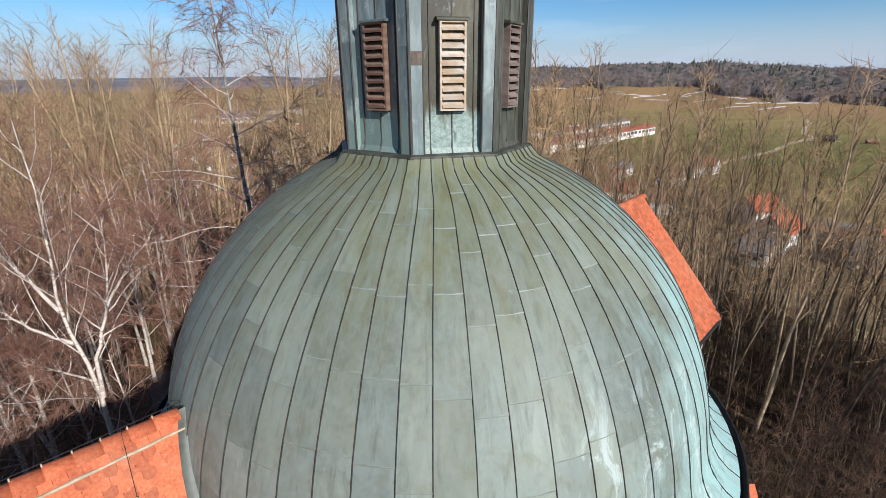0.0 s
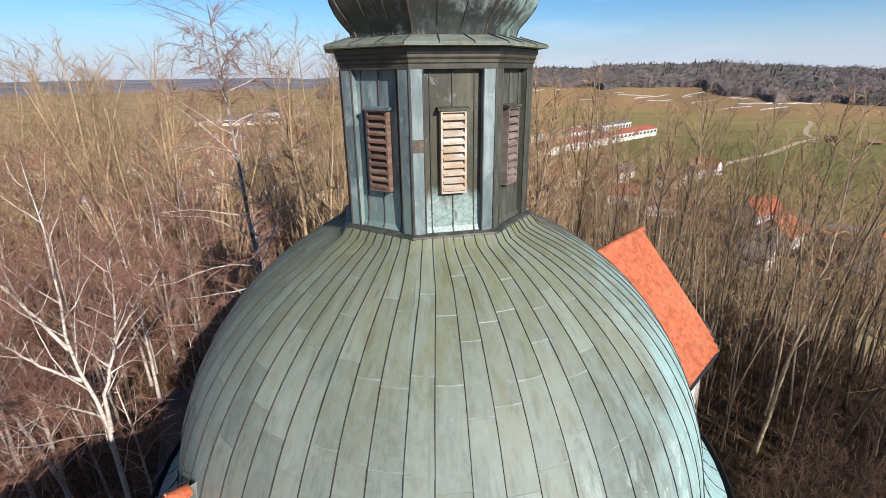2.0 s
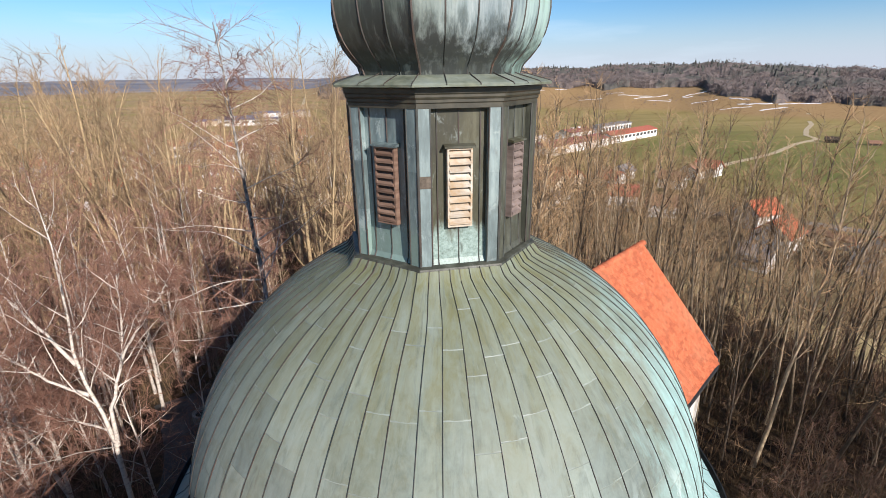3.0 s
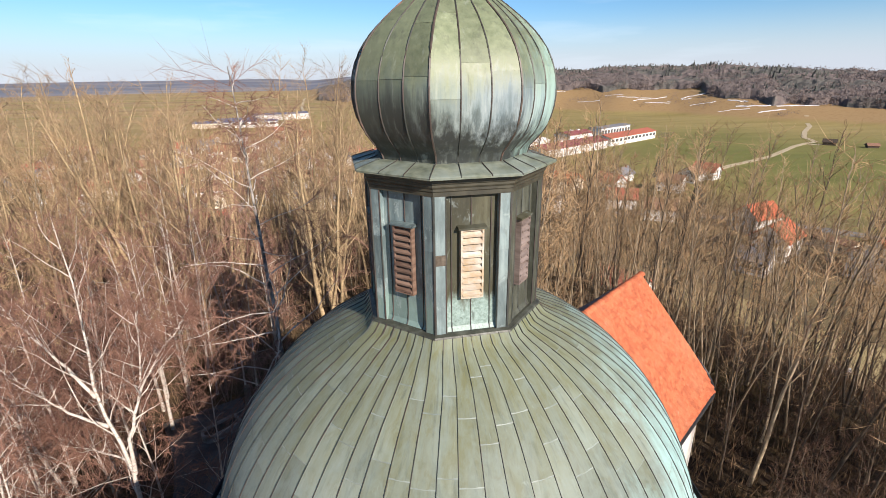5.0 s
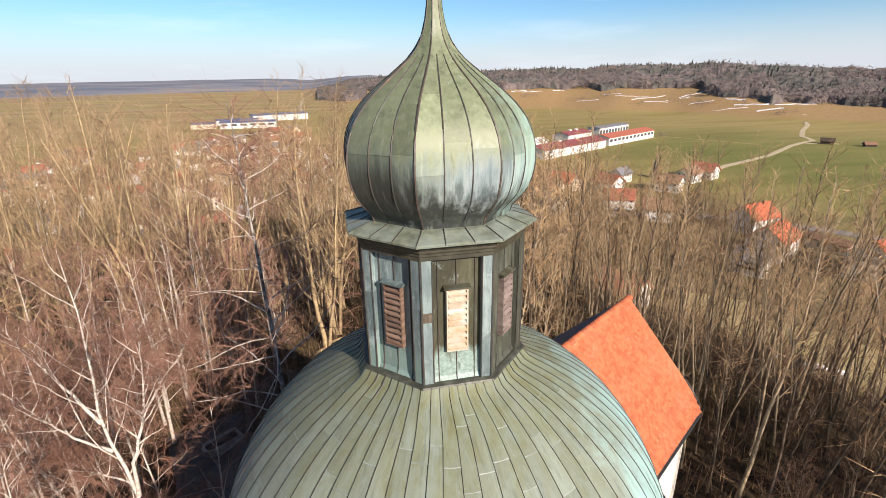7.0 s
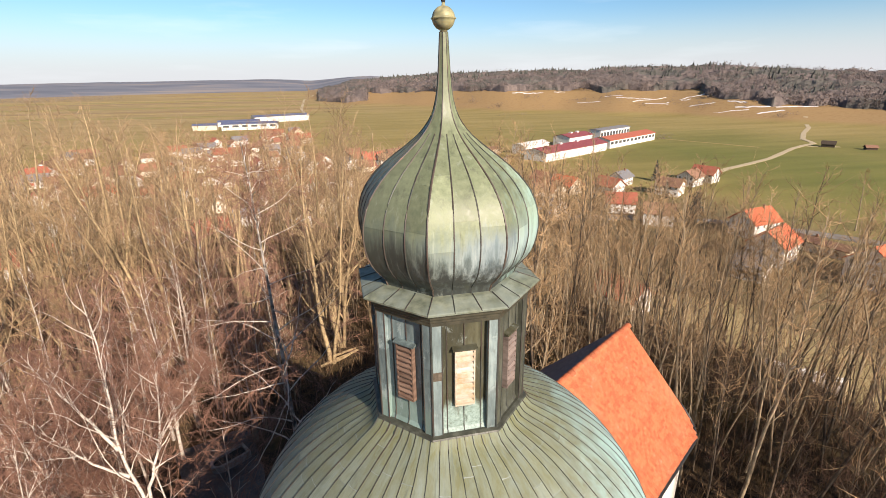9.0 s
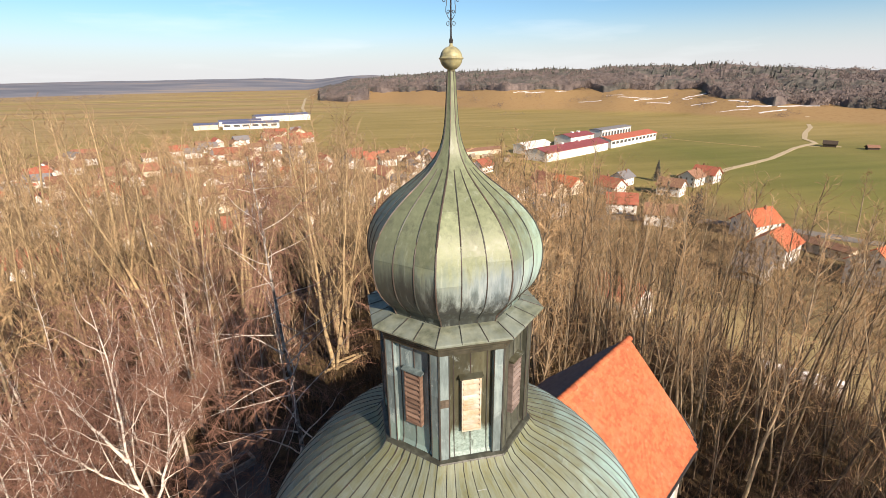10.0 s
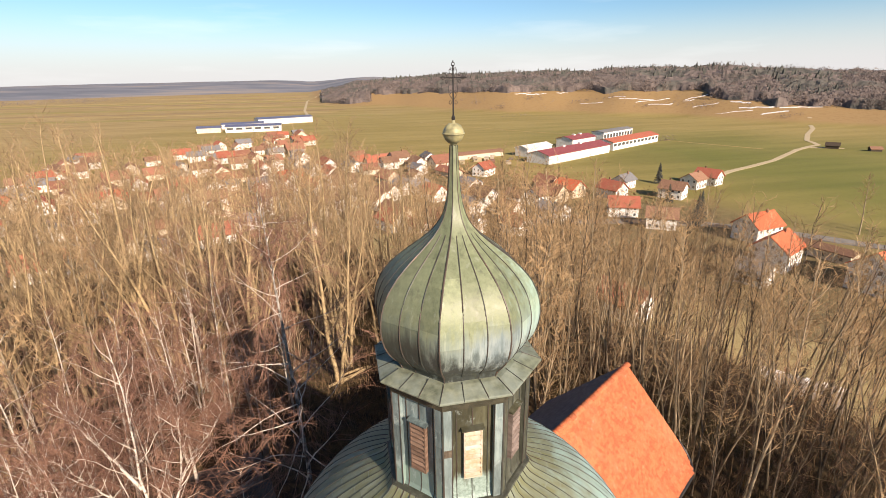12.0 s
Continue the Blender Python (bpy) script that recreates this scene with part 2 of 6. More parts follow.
wood_pink = plain("wood_pink", [(0.3, (0.12, 0.088, 0.075)), (0.7, (0.29, 0.23, 0.205))], 8, 0.75, 0.4, vary=0.2, squash=(0.35, 0.35, 1.6))
# near-black colour standing in for unlit hollows
inside_dark = plain("inside_dark", [(0.3, (0.02, 0.018, 0.015)), (0.7, (0.04, 0.035, 0.03))], 3, 0.9, 0.1)
gilt = plain("gilt", [(0.3, (0.28, 0.26, 0.13)), (0.7, (0.45, 0.42, 0.24))], 9, 0.5, 0.15, big=(7, (0.13, 0.135, 0.10), 0.8), squash=(1, 1, 0.5))
iron = plain("iron", [(0.3, (0.015, 0.015, 0.016)), (0.7, (0.05, 0.045, 0.045))], 20, 0.55, 0.2, metal=0.3)
gutter_black = plain("gutter_black", [(0.3, (0.012, 0.012, 0.013)), (0.7, (0.035, 0.035, 0.036))], 8, 0.5, 0.1)
plaster = plain("plaster", [(0.3, (0.66, 0.64, 0.58)), (0.7, (0.80, 0.78, 0.72))], 3, 0.9, 0.3, big=(0.6, (0.55, 0.52, 0.46), 0.4))


def clay(name, a, b, c):
    n = Nodes(name, 0.8)
    f = n.noise(26, 5, 0.65)
    col = n.ramp(f, [(0.3, a), (0.5, b), (0.75, c)])
    col = n.vary(col, 0.26)
    col = n.vary(col, 0.24, n.island())
    col = n.mix(n.span(n.noise(0.8, 5, 0.65), 0.5, 0.75, 0, 0.35), col, (0.50, 0.24, 0.13))
    col = n.mix(n.span(n.noise(3.2, 5, 0.7), 0.62, 0.75, 0, 0.45), col, (0.58, 0.42, 0.32))
    return n.done(col, f, 0.3, 0.006)


clay_slate = plain("clay_slate", [(0.3, (0.06, 0.06, 0.075)), (0.7, (0.125, 0.12, 0.14))], 9, 0.75, 0.3, vary=0.2, island=True)
clay_tile = clay("clay_tile", (0.37, 0.085, 0.036), (0.50, 0.13, 0.053), (0.61, 0.195, 0.09))
mortar = plain("mortar", [(0.3, (0.36, 0.275, 0.18)), (0.7, (0.55, 0.455, 0.32))], 12, 0.9, 0.5)
stone = plain("stone", [(0.3, (0.20, 0.20, 0.19)), (0.7, (0.42, 0.41, 0.39))], 7, 0.85, 0.5, big=(2, (0.12, 0.13, 0.10), 0.5))
old_wood = plain("old_wood", [(0.3, (0.10, 0.075, 0.055)), (0.7, (0.28, 0.22, 0.17))], 9, 0.85, 0.4)

# ground
litter = Nodes("litter", 0.95)
lf = litter.noise(2.2, 8, 0.7)
lc = litter.ramp(lf, [(0.3, (0.016, 0.010, 0.007)), (0.5, (0.05, 0.03, 0.015)), (0.74, (0.16, 0.098, 0.045))])
lc = litter.mix(litter.span(litter.noise(0.12, 5, 0.6), 0.45, 0.64, 0, 0.5), lc, (0.16, 0.115, 0.032))
lc = litter.mix(litter.span(litter.noise(0.045, 4, 0.6), 0.5, 0.66, 0, 0.5), lc, (0.14, 0.075, 0.04))
down = litter.math("ADD", litter.axis(litter.pos, 2), litter.span(litter.noise(0.07, 5, 0.6), 0.25, 0.75, -5, 5))
lc = litter.mix(litter.span(down, -3, -10, 0, 0.92), lc, litter.mix(litter.span(lf, 0.35, 0.65), (0.25, 0.195, 0.085), (0.52, 0.41, 0.20)))
leaf_litter = litter.done(lc, litter.noise(9, 6, 0.7), 0.8, 0.06)


def meadow(name, a, b, c, stripe=None):
    n = Nodes(name, 0.95)
    f = n.noise(0.03, 8, 0.62)
    col = n.ramp(f, [(0.32, a), (0.5, b), (0.7, c)])
    col = n.mix(n.span(n.noise(0.35, 6, 0.7), 0.35, 0.7, 0, 0.35), col, a)
    if stripe:
        col = n.mix(n.span(n.noise(0.05, 3, 0.5, n.pos, stripe), 0.5, 0.6, 0, 0.5), col, c)
    return n.done(col, n.noise(1.5, 5, 0.7), 0.5, 0.1)


meadow_dry = meadow("meadow_dry", (0.30, 0.22, 0.085), (0.37, 0.265, 0.105), (0.43, 0.32, 0.14), (0.15, 1.5, 1))
meadow_olive = meadow("meadow_olive", (0.235, 0.195, 0.052), (0.285, 0.23, 0.072), (0.33, 0.265, 0.10), (0.2, 1.2, 1))
meadow_brown = meadow("meadow_brown", (0.22, 0.145, 0.065), (0.29, 0.195, 0.09), (0.36, 0.25, 0.13), (0.15, 1.5, 1))


def valley_grass():
    """Winter grass of the valley: green meadows in the east, trodden village ground, dry stalks on the slopes and the far plain."""
    n = Nodes("valley_grass", 0.95)
    x, y, z = n.axis(n.pos, 0), n.axis(n.pos, 1), n.axis(n.pos, 2)
    far_off = n.math("SQRT", n.math("ADD", n.math("MULTIPLY", x, x), n.math("MULTIPLY", y, y)))
    patch, small = n.noise(0.012, 6, 0.6), n.noise(0.22, 7, 0.7)
    mown = n.noise(0.03, 4, 0.55, n.pos, (0.25, 1.6, 1))
    shift = n.span(patch, 0.25, 0.75, -1, 1)
    col = n.mix(n.span(mown, 0.35, 0.65), (0.265, 0.205, 0.058), (0.34, 0.262, 0.09))
    green = n.mix(n.span(mown, 0.35, 0.65), (0.13, 0.142, 0.022), (0.185, 0.182, 0.036))
    east = n.span(n.math("ADD", x, n.math("MULTIPLY", shift, 26)), 120, 260)
    near = n.span(n.math("ADD", far_off, n.math("MULTIPLY", shift, 60)), 620, 430)
    col = n.mix(n.math("MULTIPLY", east, near), col, green)
    dry = n.math("ADD", far_off, n.math("MULTIPLY", n.math("MINIMUM", x, 0.0), -1.6))
    col = n.mix(n.span(n.math("ADD", dry, n.math("MULTIPLY", shift, 180)), 780, 1150), col, n.mix(n.span(mown, 0.35, 0.65), (0.29, 0.205, 0.08), (0.40, 0.29, 0.125)))
    slope = n.span(n.math("ADD", z, n.math("MULTIPLY", shift, 1.2)), -37.2, -34.2)
    col = n.mix(slope, col, n.mix(n.span(small, 0.35, 0.65), (0.29, 0.18, 0.075), (0.41, 0.27, 0.12)))
    reach = n.math("ADD", far_off, n.math("MULTIPLY", n.math("MAXIMUM", x, 0.0), 0.9))
    reach = n.math("ADD", reach, n.math("MULTIPLY", shift, 45))
    col = n.mix(n.span(reach, 420, 340), col, n.mix(n.span(small, 0.35, 0.65), (0.11, 0.083, 0.034), (0.235, 0.175, 0.085)))
    col = n.mix(n.span(small, 0.5, 0.8, 0, 0.45), col, (0.12, 0.10, 0.035))
    return n.done(col, n.noise(1.5, 5, 0.7), 0.5, 0.1)


valley_grass_mat = valley_grass()
wood_floor = meadow("wood_floor", (0.085, 0.066, 0.058), (0.115, 0.09, 0.078), (0.15, 0.118, 0.10))
# woods of the farthest hills: blue-grey distance haze is put into the colour
far = Nodes("hazy_far_wood", 0.95)
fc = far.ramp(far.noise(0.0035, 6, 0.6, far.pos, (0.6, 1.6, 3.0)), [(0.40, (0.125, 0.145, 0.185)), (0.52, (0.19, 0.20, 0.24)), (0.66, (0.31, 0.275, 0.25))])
hazy_far_wood = far.done(fc)
track_cream = plain("track_cream", [(0.3, (0.42, 0.34, 0.21)), (0.7, (0.55, 0.46, 0.31))], 0.4, 0.95, 0.2)
tarmac = plain("tarmac", [(0.3, (0.17, 0.155, 0.14)), (0.7, (0.27, 0.25, 0.225))], 0.6, 0.9, 0.2)
gravel_grey = plain("gravel_grey", [(0.3, (0.075, 0.078, 0.082)), (0.7, (0.16, 0.16, 0.16))], 6, 0.95, 0.5, big=(0.7, (0.05, 0.04, 0.03), 0.8))
snow = plain("snow", [(0.3, (0.74, 0.74, 0.75)), (0.7, (0.86, 0.86, 0.87))], 0.4, 0.6, 0.2)
# buildings far off
wall_white = plain("wall_white", [(0.3, (0.66, 0.64, 0.60)), (0.7, (0.82, 0.81, 0.78))], 0.5, 0.9, 0.1, vary=0.12)
wall_cream = plain("wall_cream", [(0.3, (0.58, 0.50, 0.38)), (0.7, (0.70, 0.62, 0.50))], 0.5, 0.9, 0.1, vary=0.12)
roof_red = plain("roof_red", [(0.3, (0.30, 0.08, 0.05)), (0.7, (0.45, 0.145, 0.09))], 1.6, 0.85, 0.3, vary=0.2)
roof_orange = plain("roof_orange", [(0.3, (0.50, 0.105, 0.045)), (0.7, (0.66, 0.165, 0.08))], 1.8, 0.85, 0.3, vary=0.12)
roof_brown = plain("roof_brown", [(0.3, (0.17, 0.085, 0.055)), (0.7, (0.30, 0.17, 0.11))], 1.6, 0.85, 0.3, vary=0.25)
roof_rust = plain("roof_rust", [(0.3, (0.22, 0.09, 0.06)), (0.7, (0.36, 0.16, 0.105))], 1.6, 0.85, 0.3, vary=0.25)
roof_grey = plain("roof_grey", [(0.3, (0.13, 0.13, 0.14)), (0.7, (0.24, 0.24, 0.25))], 1.6, 0.8, 0.3, vary=0.2)
roof_ash = plain("roof_ash", [(0.3, (0.26, 0.215, 0.18)), (0.7, (0.40, 0.345, 0.295))], 1.6, 0.85, 0.3)
roof_wine = plain("roof_wine", [(0.3, (0.22, 0.055, 0.062)), (0.7, (0.32, 0.09, 0.095))], 0.6, 0.6, 0.2)
roof_blue = plain("roof_blue", [(0.3, (0.09, 0.11, 0.19)), (0.7, (0.15, 0.17, 0.28))], 0.5, 0.5, 0.2)
window_dark = plain("window_dark", [(0.3, (0.05, 0.055, 0.06)), (0.7, (0.12, 0.125, 0.13))], 2, 0.2, 0.0)
timber_dark = plain("timber_dark", [(0.3, (0.035, 0.025, 0.018)), (0.7, (0.09, 0.065, 0.045))], 3, 0.85, 0.3)
# bark
bark_birch = plain("bark_birch", [(0.33, (0.12, 0.10, 0.09)), (0.42, (0.55, 0.49, 0.42)), (0.8, (0.80, 0.75, 0.68))], 6, 0.8, 0.3, squash=(1, 1, 2.6))
bark_tan = plain("bark_tan", [(0.3, (0.29, 0.205, 0.11)), (0.7, (0.57, 0.43, 0.25))], 3, 0.9, 0.5, vary=0.2)
bark_brown = plain("bark_brown", [(0.3, (0.20, 0.152, 0.098)), (0.7, (0.46, 0.36, 0.24))], 3, 0.9, 0.5, vary=0.35)
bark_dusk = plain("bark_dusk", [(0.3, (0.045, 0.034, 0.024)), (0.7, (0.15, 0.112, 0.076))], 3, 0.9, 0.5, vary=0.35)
# rough birch bark, greyed: the church's shade on the trunk is put into it
bark_shaded = plain("bark_shaded", [(0.38, (0.05, 0.045, 0.04)), (0.52, (0.24, 0.215, 0.19)), (0.75, (0.55, 0.51, 0.46))], 7, 0.9, 0.6, squash=(1, 1, 0.6))
bark_dark = plain("bark_dark", [(0.3, (0.045, 0.04, 0.036)), (0.7, (0.16, 0.15, 0.14))], 2, 0.9, 0.5)
twig_tan = plain("twig_tan", [(0.3, (0.205, 0.135, 0.078)), (0.7, (0.42, 0.295, 0.172))], 0.8, 0.9, 0, vary=0.2)
twig_purple = plain("twig_purple", [(0.3, (0.17, 0.082, 0.058)), (0.7, (0.38, 0.212, 0.15))], 0.8, 0.9, 0, vary=0.2)
twig_brown = plain("twig_brown", [(0.3, (0.25, 0.16, 0.082)), (0.7, (0.51, 0.345, 0.188))], 0.8, 0.9, 0, vary=0.25)
twig_grove = plain("twig_grove", [(0.3, (0.35, 0.22, 0.115)), (0.7, (0.62, 0.42, 0.235))], 0.35, 0.9, 0)
bark_grove = plain("bark_grove", [(0.35, (0.15, 0.112, 0.072)), (0.65, (0.48, 0.375, 0.245))], 0.45, 0.9, 0)
# shrubs on the slope: shade among their crowded twigs is put into a darker brown
twig_shaded = plain("twig_shaded", [(0.3, (0.075, 0.042, 0.028)), (0.7, (0.19, 0.11, 0.072))], 0.8, 0.9, 0, vary=0.25)
conifer = plain("conifer", [(0.3, (0.062, 0.068, 0.06)), (0.7, (0.105, 0.105, 0.09))], 0.5, 0.9, 0, vary=0.25, island=True)
crown_grey = plain("crown_grey", [(0.35, (0.145, 0.118, 0.11)), (0.65, (0.225, 0.18, 0.162))], 0.012, 0.95, 0, vary=0.12, island=True)
garden_twig = plain("garden_twig", [(0.35, (0.24, 0.14, 0.075)), (0.65, (0.44, 0.275, 0.15))], 0.05, 0.95, 0, vary=0.2, island=True)
stalk_brown = plain("stalk_brown", [(0.3, (0.07, 0.043, 0.024)), (0.7, (0.22, 0.14, 0.075))], 0.6, 0.95, 0)


# ---- mesh helpers ----
def mesh_of(name, verts, faces, mats, smooth=False, slots=None, uvs=None):
    me = bpy.data.meshes.new(name)
    me.from_pydata([tuple(v) for v in verts], [], [tuple(f) for f in faces])
    for m in mats if isinstance(mats, (list, tuple)) else [mats]:
        me.materials.append(m)
    if slots is not None:
        me.polygons.foreach_set("material_index", slots)
    if smooth:
        me.polygons.foreach_set("use_smooth", [True] * len(me.polygons))
    if uvs is not None:
        layer = me.uv_layers.new(name="UVMap")
        layer.data.foreach_set("uv", [c for loop in me.loops for c in uvs[loop.vertex_index]])
    me.update()
    return me


def piece(name, verts, faces, mats, parent=None, label="", smooth=False, slots=None, uvs=None):
    ob = new(name, mesh_of(name, verts, faces, mats, smooth, slots, uvs))
    ob.parent = parent
    return tagged(ob, label)


def part(name, bm, material, parent, label="", smooth=False):
    """Links a bmesh as one mesh object under a thing or a part."""
    me = bpy.data.meshes.new(name)
    bm.normal_update()
    bm.to_mesh(me)
    bm.free()
    me.materials.append(material)
    if smooth:
        me.polygons.foreach_set("use_smooth", [True] * len(me.polygons))
    ob = new(name, me)
    ob.parent = parent
    return tagged(ob, label)


def empty(name, m=Matrix()):
    ob = new(name)
    ob.matrix_basis = m
    ob.empty_display_size = 0.2
    return ob


class Soup:
    """Collects vertices and faces of one mesh."""

    def __init__(self):
        self.v, self.f = [], []

    def add(self, verts, faces):
        n = len(self.v)
        self.v += [tuple(v) for v in verts]
        self.f += [tuple(i + n for i in f) for f in faces]
        return self

    def box(self, x0, x1, y0, y1, z0, z1, place=lambda p: p):
        c = [place((x, y, z)) for z in (z0, z1) for x, y in ((x0, y0), (x1, y0), (x1, y1), (x0, y1))]
        return self.add(c, [(3, 2, 1, 0), (4, 5, 6, 7), (0, 1, 5, 4), (1, 2, 6, 5), (2, 3, 7, 6), (3, 0, 4, 7)])

    def prism(self, outline, z0, z1):
        k = len(outline)
        return self.add([(*p, z0) for p in outline] + [(*p, z1) for p in outline],
                        [tuple(range(k - 1, -1, -1)), tuple(range(k, 2 * k))] + [(i, (i + 1) % k, k + (i + 1) % k, k + i) for i in range(k)])

    def tube(self, points, radii, sides=6, cap=True):
        """A tube along points; a radius of nothing at the end closes it to a tip."""
        pts = [Vector(p) for p in points]
        rings = []
        for i, p in enumerate(pts):
            d = (pts[min(i + 1, len(pts) - 1)] - pts[max(i - 1, 0)]).normalized()
            a = d.cross(Vector((0, 0, 1)) if abs(d.z) < 0.9 else Vector((1, 0, 0))).normalized()
            b = d.cross(a)
            rings.append([p + (a * math.cos(q) + b * math.sin(q)) * radii[i] for q in (2 * math.pi * j / sides for j in range(sides))])
        faces = []
        for i in range(len(pts) - 1):
            for j in range(sides):
                k = (j + 1) % sides
                faces.append((i * sides + j, i * sides + k, (i + 1) * sides + k, (i + 1) * sides + j))
        if cap:
            faces += [tuple(range(sides - 1, -1, -1)), tuple((len(pts) - 1) * sides + j for j in range(sides))]
        return self.add([v for r in rings for v in r], faces)

    def lathe(self, prof, n, start=0.0, close=True, centre=(0, 0)):
        """Turns a profile of (radius, z) round the upright axis."""
        m = len(prof)
        vs = [(centre[0] + r * math.cos(start + 2 * math.pi * j / n), centre[1] + r * math.sin(start + 2 * math.pi * j / n), z) for j in range(n) for r, z in prof]
        return self.add(vs, [(j * m + i, ((j + 1) % n) * m + i, ((j + 1) % n) * m + i + 1, j * m + i + 1) for j in range(n) for i in range(m - 1)])

    def make(self, name, mats, parent=None, label="", smooth=False, slots=None):
        return piece(name, self.v, self.f, mats, parent, label, smooth, slots)


def curve_at(points, t):
    """The place at t (0 to 1 by length) on a polyline."""
    lens = [0.0]
    for a, b in zip(points, points[1:]):
        lens.append(lens[-1] + math.dist(a, b))
    want = t * lens[-1]
    for i in range(len(points) - 1):
        if want <= lens[i + 1] or i == len(points) - 2:
            u = (want - lens[i]) / (lens[i + 1] - lens[i])
            return tuple(p + (q - p) * u for p, q in zip(points[i], points[i + 1]))


# ---- the lie of the land ----
EYE_X, EYE_Y = -2.0, -8.2
VALLEY = -38.0
FOOT = [(-180, 1600), (-30, 1500), (-5, 1400), (-1.4, 1190), (1.6, 1068), (6.7, 1028), (13, 909), (19.5, 800), (25.7, 815), (31.7, 769), (37, 775), (42.4, 719), (47, 695), (54, 680), (90, 600), (180, 1600)]
RISE = [(-180, 30), (-60, 0), (-6, 0), (-2.5, 0), (-0.5, 16), (1.5, 31), (3.1, 40), (12, 52), (19, 52), (28, 54), (33, 60), (36, 62), (40, 58), (44, 53), (48, 48), (53, 42), (90, 45), (180, 30)]
PLAIN_HILL = [(-180, 0), (-60, 30), (-29, 36), (-21, 40), (-11, 43), (-6.4, 44), (-3.6, 35), (-1.8, 22), (3, 18), (8, 0), (180, 0)]


def table(rows, a):
    for (a0, v0), (a1, v1) in zip(rows, rows[1:]):
        if a <= a1:
            return v0 + (v1 - v0) * (a - a0) / (a1 - a0)
    return rows[-1][1]


def smooth01(u):
    u = min(1.0, max(0.0, u))
    return u * u * (3 - 2 * u)


def polar(x, y):
    dx, dy = x - EYE_X, y - EYE_Y
    return math.degrees(math.atan2(dx, dy)), math.hypot(dx, dy)


def from_polar(az, d):
    return EYE_X + d * math.sin(radians(az)), EYE_Y + d * math.cos(radians(az))


def ground_z(x, y):
    az, d = polar(x, y)
    r = math.hypot(x, (y - 4) * 0.85)
    u = min(1.0, max(0.0, (r - 24 - 24 * smooth01((14 - az) / 24) * smooth01((az + 120) / 30)) / (82 - 16 * smooth01((az - 14) / 16) * smooth01((100 - az) / 20))))
    z = VALLEY * (0.55 * u + 0.45 * smooth01(u))
    if r < 130:
        z += 0.35 * (noise.noise((x * 0.09, y * 0.09, 3.0))) * min(1, r / 15)
    rise = table(RISE, az)
    if rise > 0:
        v = min(1.0, max(0.0, (d - table(FOOT, az)) / 470))
        z += rise * math.sin(v * math.pi / 2) * (1 + 0.10 * noise.noise((x * 0.006, y * 0.006, 0)))
        z += 5 * noise.noise((x * 0.012, y * 0.012, 7.0)) * smooth01(v * 5)
    far = table(PLAIN_HILL, az)
    if far > 0 and d > 2100:
        z += far * smooth01((d - 2150) / 1000) * (1 + 0.08 * noise.noise((x * 0.002, y * 0.002, 1)))
    return z


def build_ground():
    azs = [-180 + i * 6 for i in range(23)] + [-42 + i * 0.8 for i in range(135)] + [66 + i * 6 for i in range(19)]
    ds = [0.0]
    step = 1.2
    while ds[-1] < 4700:
        ds.append(ds[-1] + step)
        step *= 1.055
    verts, faces, slots = [], [], []
    for d in ds[1:]:
        for a in azs:
            x, y = from_polar(a, d)
            verts.append((x, y, ground_z(x, y)))
    n = len(azs)
    for i in range(len(ds) - 2):
        for j in range(n):
            k = (j + 1) % n
            faces.append((i * n + j, i * n + k, (i + 1) * n + k, (i + 1) * n + j))
            a = azs[j] + 0.4
            x, y = from_polar(a, ds[i + 1])
            z = ground_z(x, y)
            r = math.hypot(x, (y - 4) * 0.85)
            foot = table(FOOT, a)
            wav = 1 + 0.25 * noise.noise((x * 0.008, y * 0.008, 5))
            if r < (112 if a > 10 else 140):
                s = 0
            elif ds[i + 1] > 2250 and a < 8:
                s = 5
            elif table(RISE, a) > 10 and ds[i + 1] > foot + (150 if a < 40 else 95) * wav:
                s = 4
            else:
                s = 1
            slots.append(s)
    c = len(verts)
    verts.append((EYE_X, EYE_Y, ground_z(EYE_X, EYE_Y)))
    for j in range(n):
        faces.append((c, (j + 1) % n, j))
        slots.append(0)
    ob = piece("ground", verts, faces, [leaf_litter, valley_grass_mat, leaf_litter, leaf_litter, wood_floor, hazy_far_wood], smooth=True, slots=slots)
    tagged(ob, "wooded hilltop falling to a valley of winter meadows and hills", "ground", kind="structure")


build_ground()


def sheet(name, outline, mat, lift, label, category, kind="structure"):
    """A flat patch of land cover on the valley floor, a hand's width thick."""
    s = Soup().prism(outline, VALLEY - 0.3, VALLEY + lift)
    ob = s.make(name, mat)
    return tagged(ob, label, category, kind=kind)


def ribbon(name, line, width, mat, lift, label, category, draped=True):
    """A way of even width along a line of places."""
    pts = [Vector((x, y, 0)) for x, y in line]
    fine = []
    for a, b in zip(pts, pts[1:]):
        k = max(1, int((b - a).length / 12))
        fine += [a.lerp(b, i / k) for i in range(k)]
    fine.append(pts[-1])
    top, faces = [], []
    for i, p in enumerate(fine):
        d = (fine[min(i + 1, len(fine) - 1)] - fine[max(i - 1, 0)]).normalized()
        side = Vector((-d.y, d.x, 0)) * width * (0.5 + 0.12 * noise.noise((p.x * 0.07, p.y * 0.07, 2)))
        for q in (p - side, p + side):
            z = ground_z(q.x, q.y)
            top.append((q.x, q.y, z + lift))
            top.append((q.x, q.y, z - 0.5))
    for i in range(len(fine) - 1):
        a, b = 4 * i, 4 * i + 4
        faces += [(a, b, b + 2, a + 2), (a + 1, b + 1, b, a), (a + 2, b + 2, b + 3, a + 3)]
    return tagged(piece(name, top, faces, mat), label, category, kind="structure")


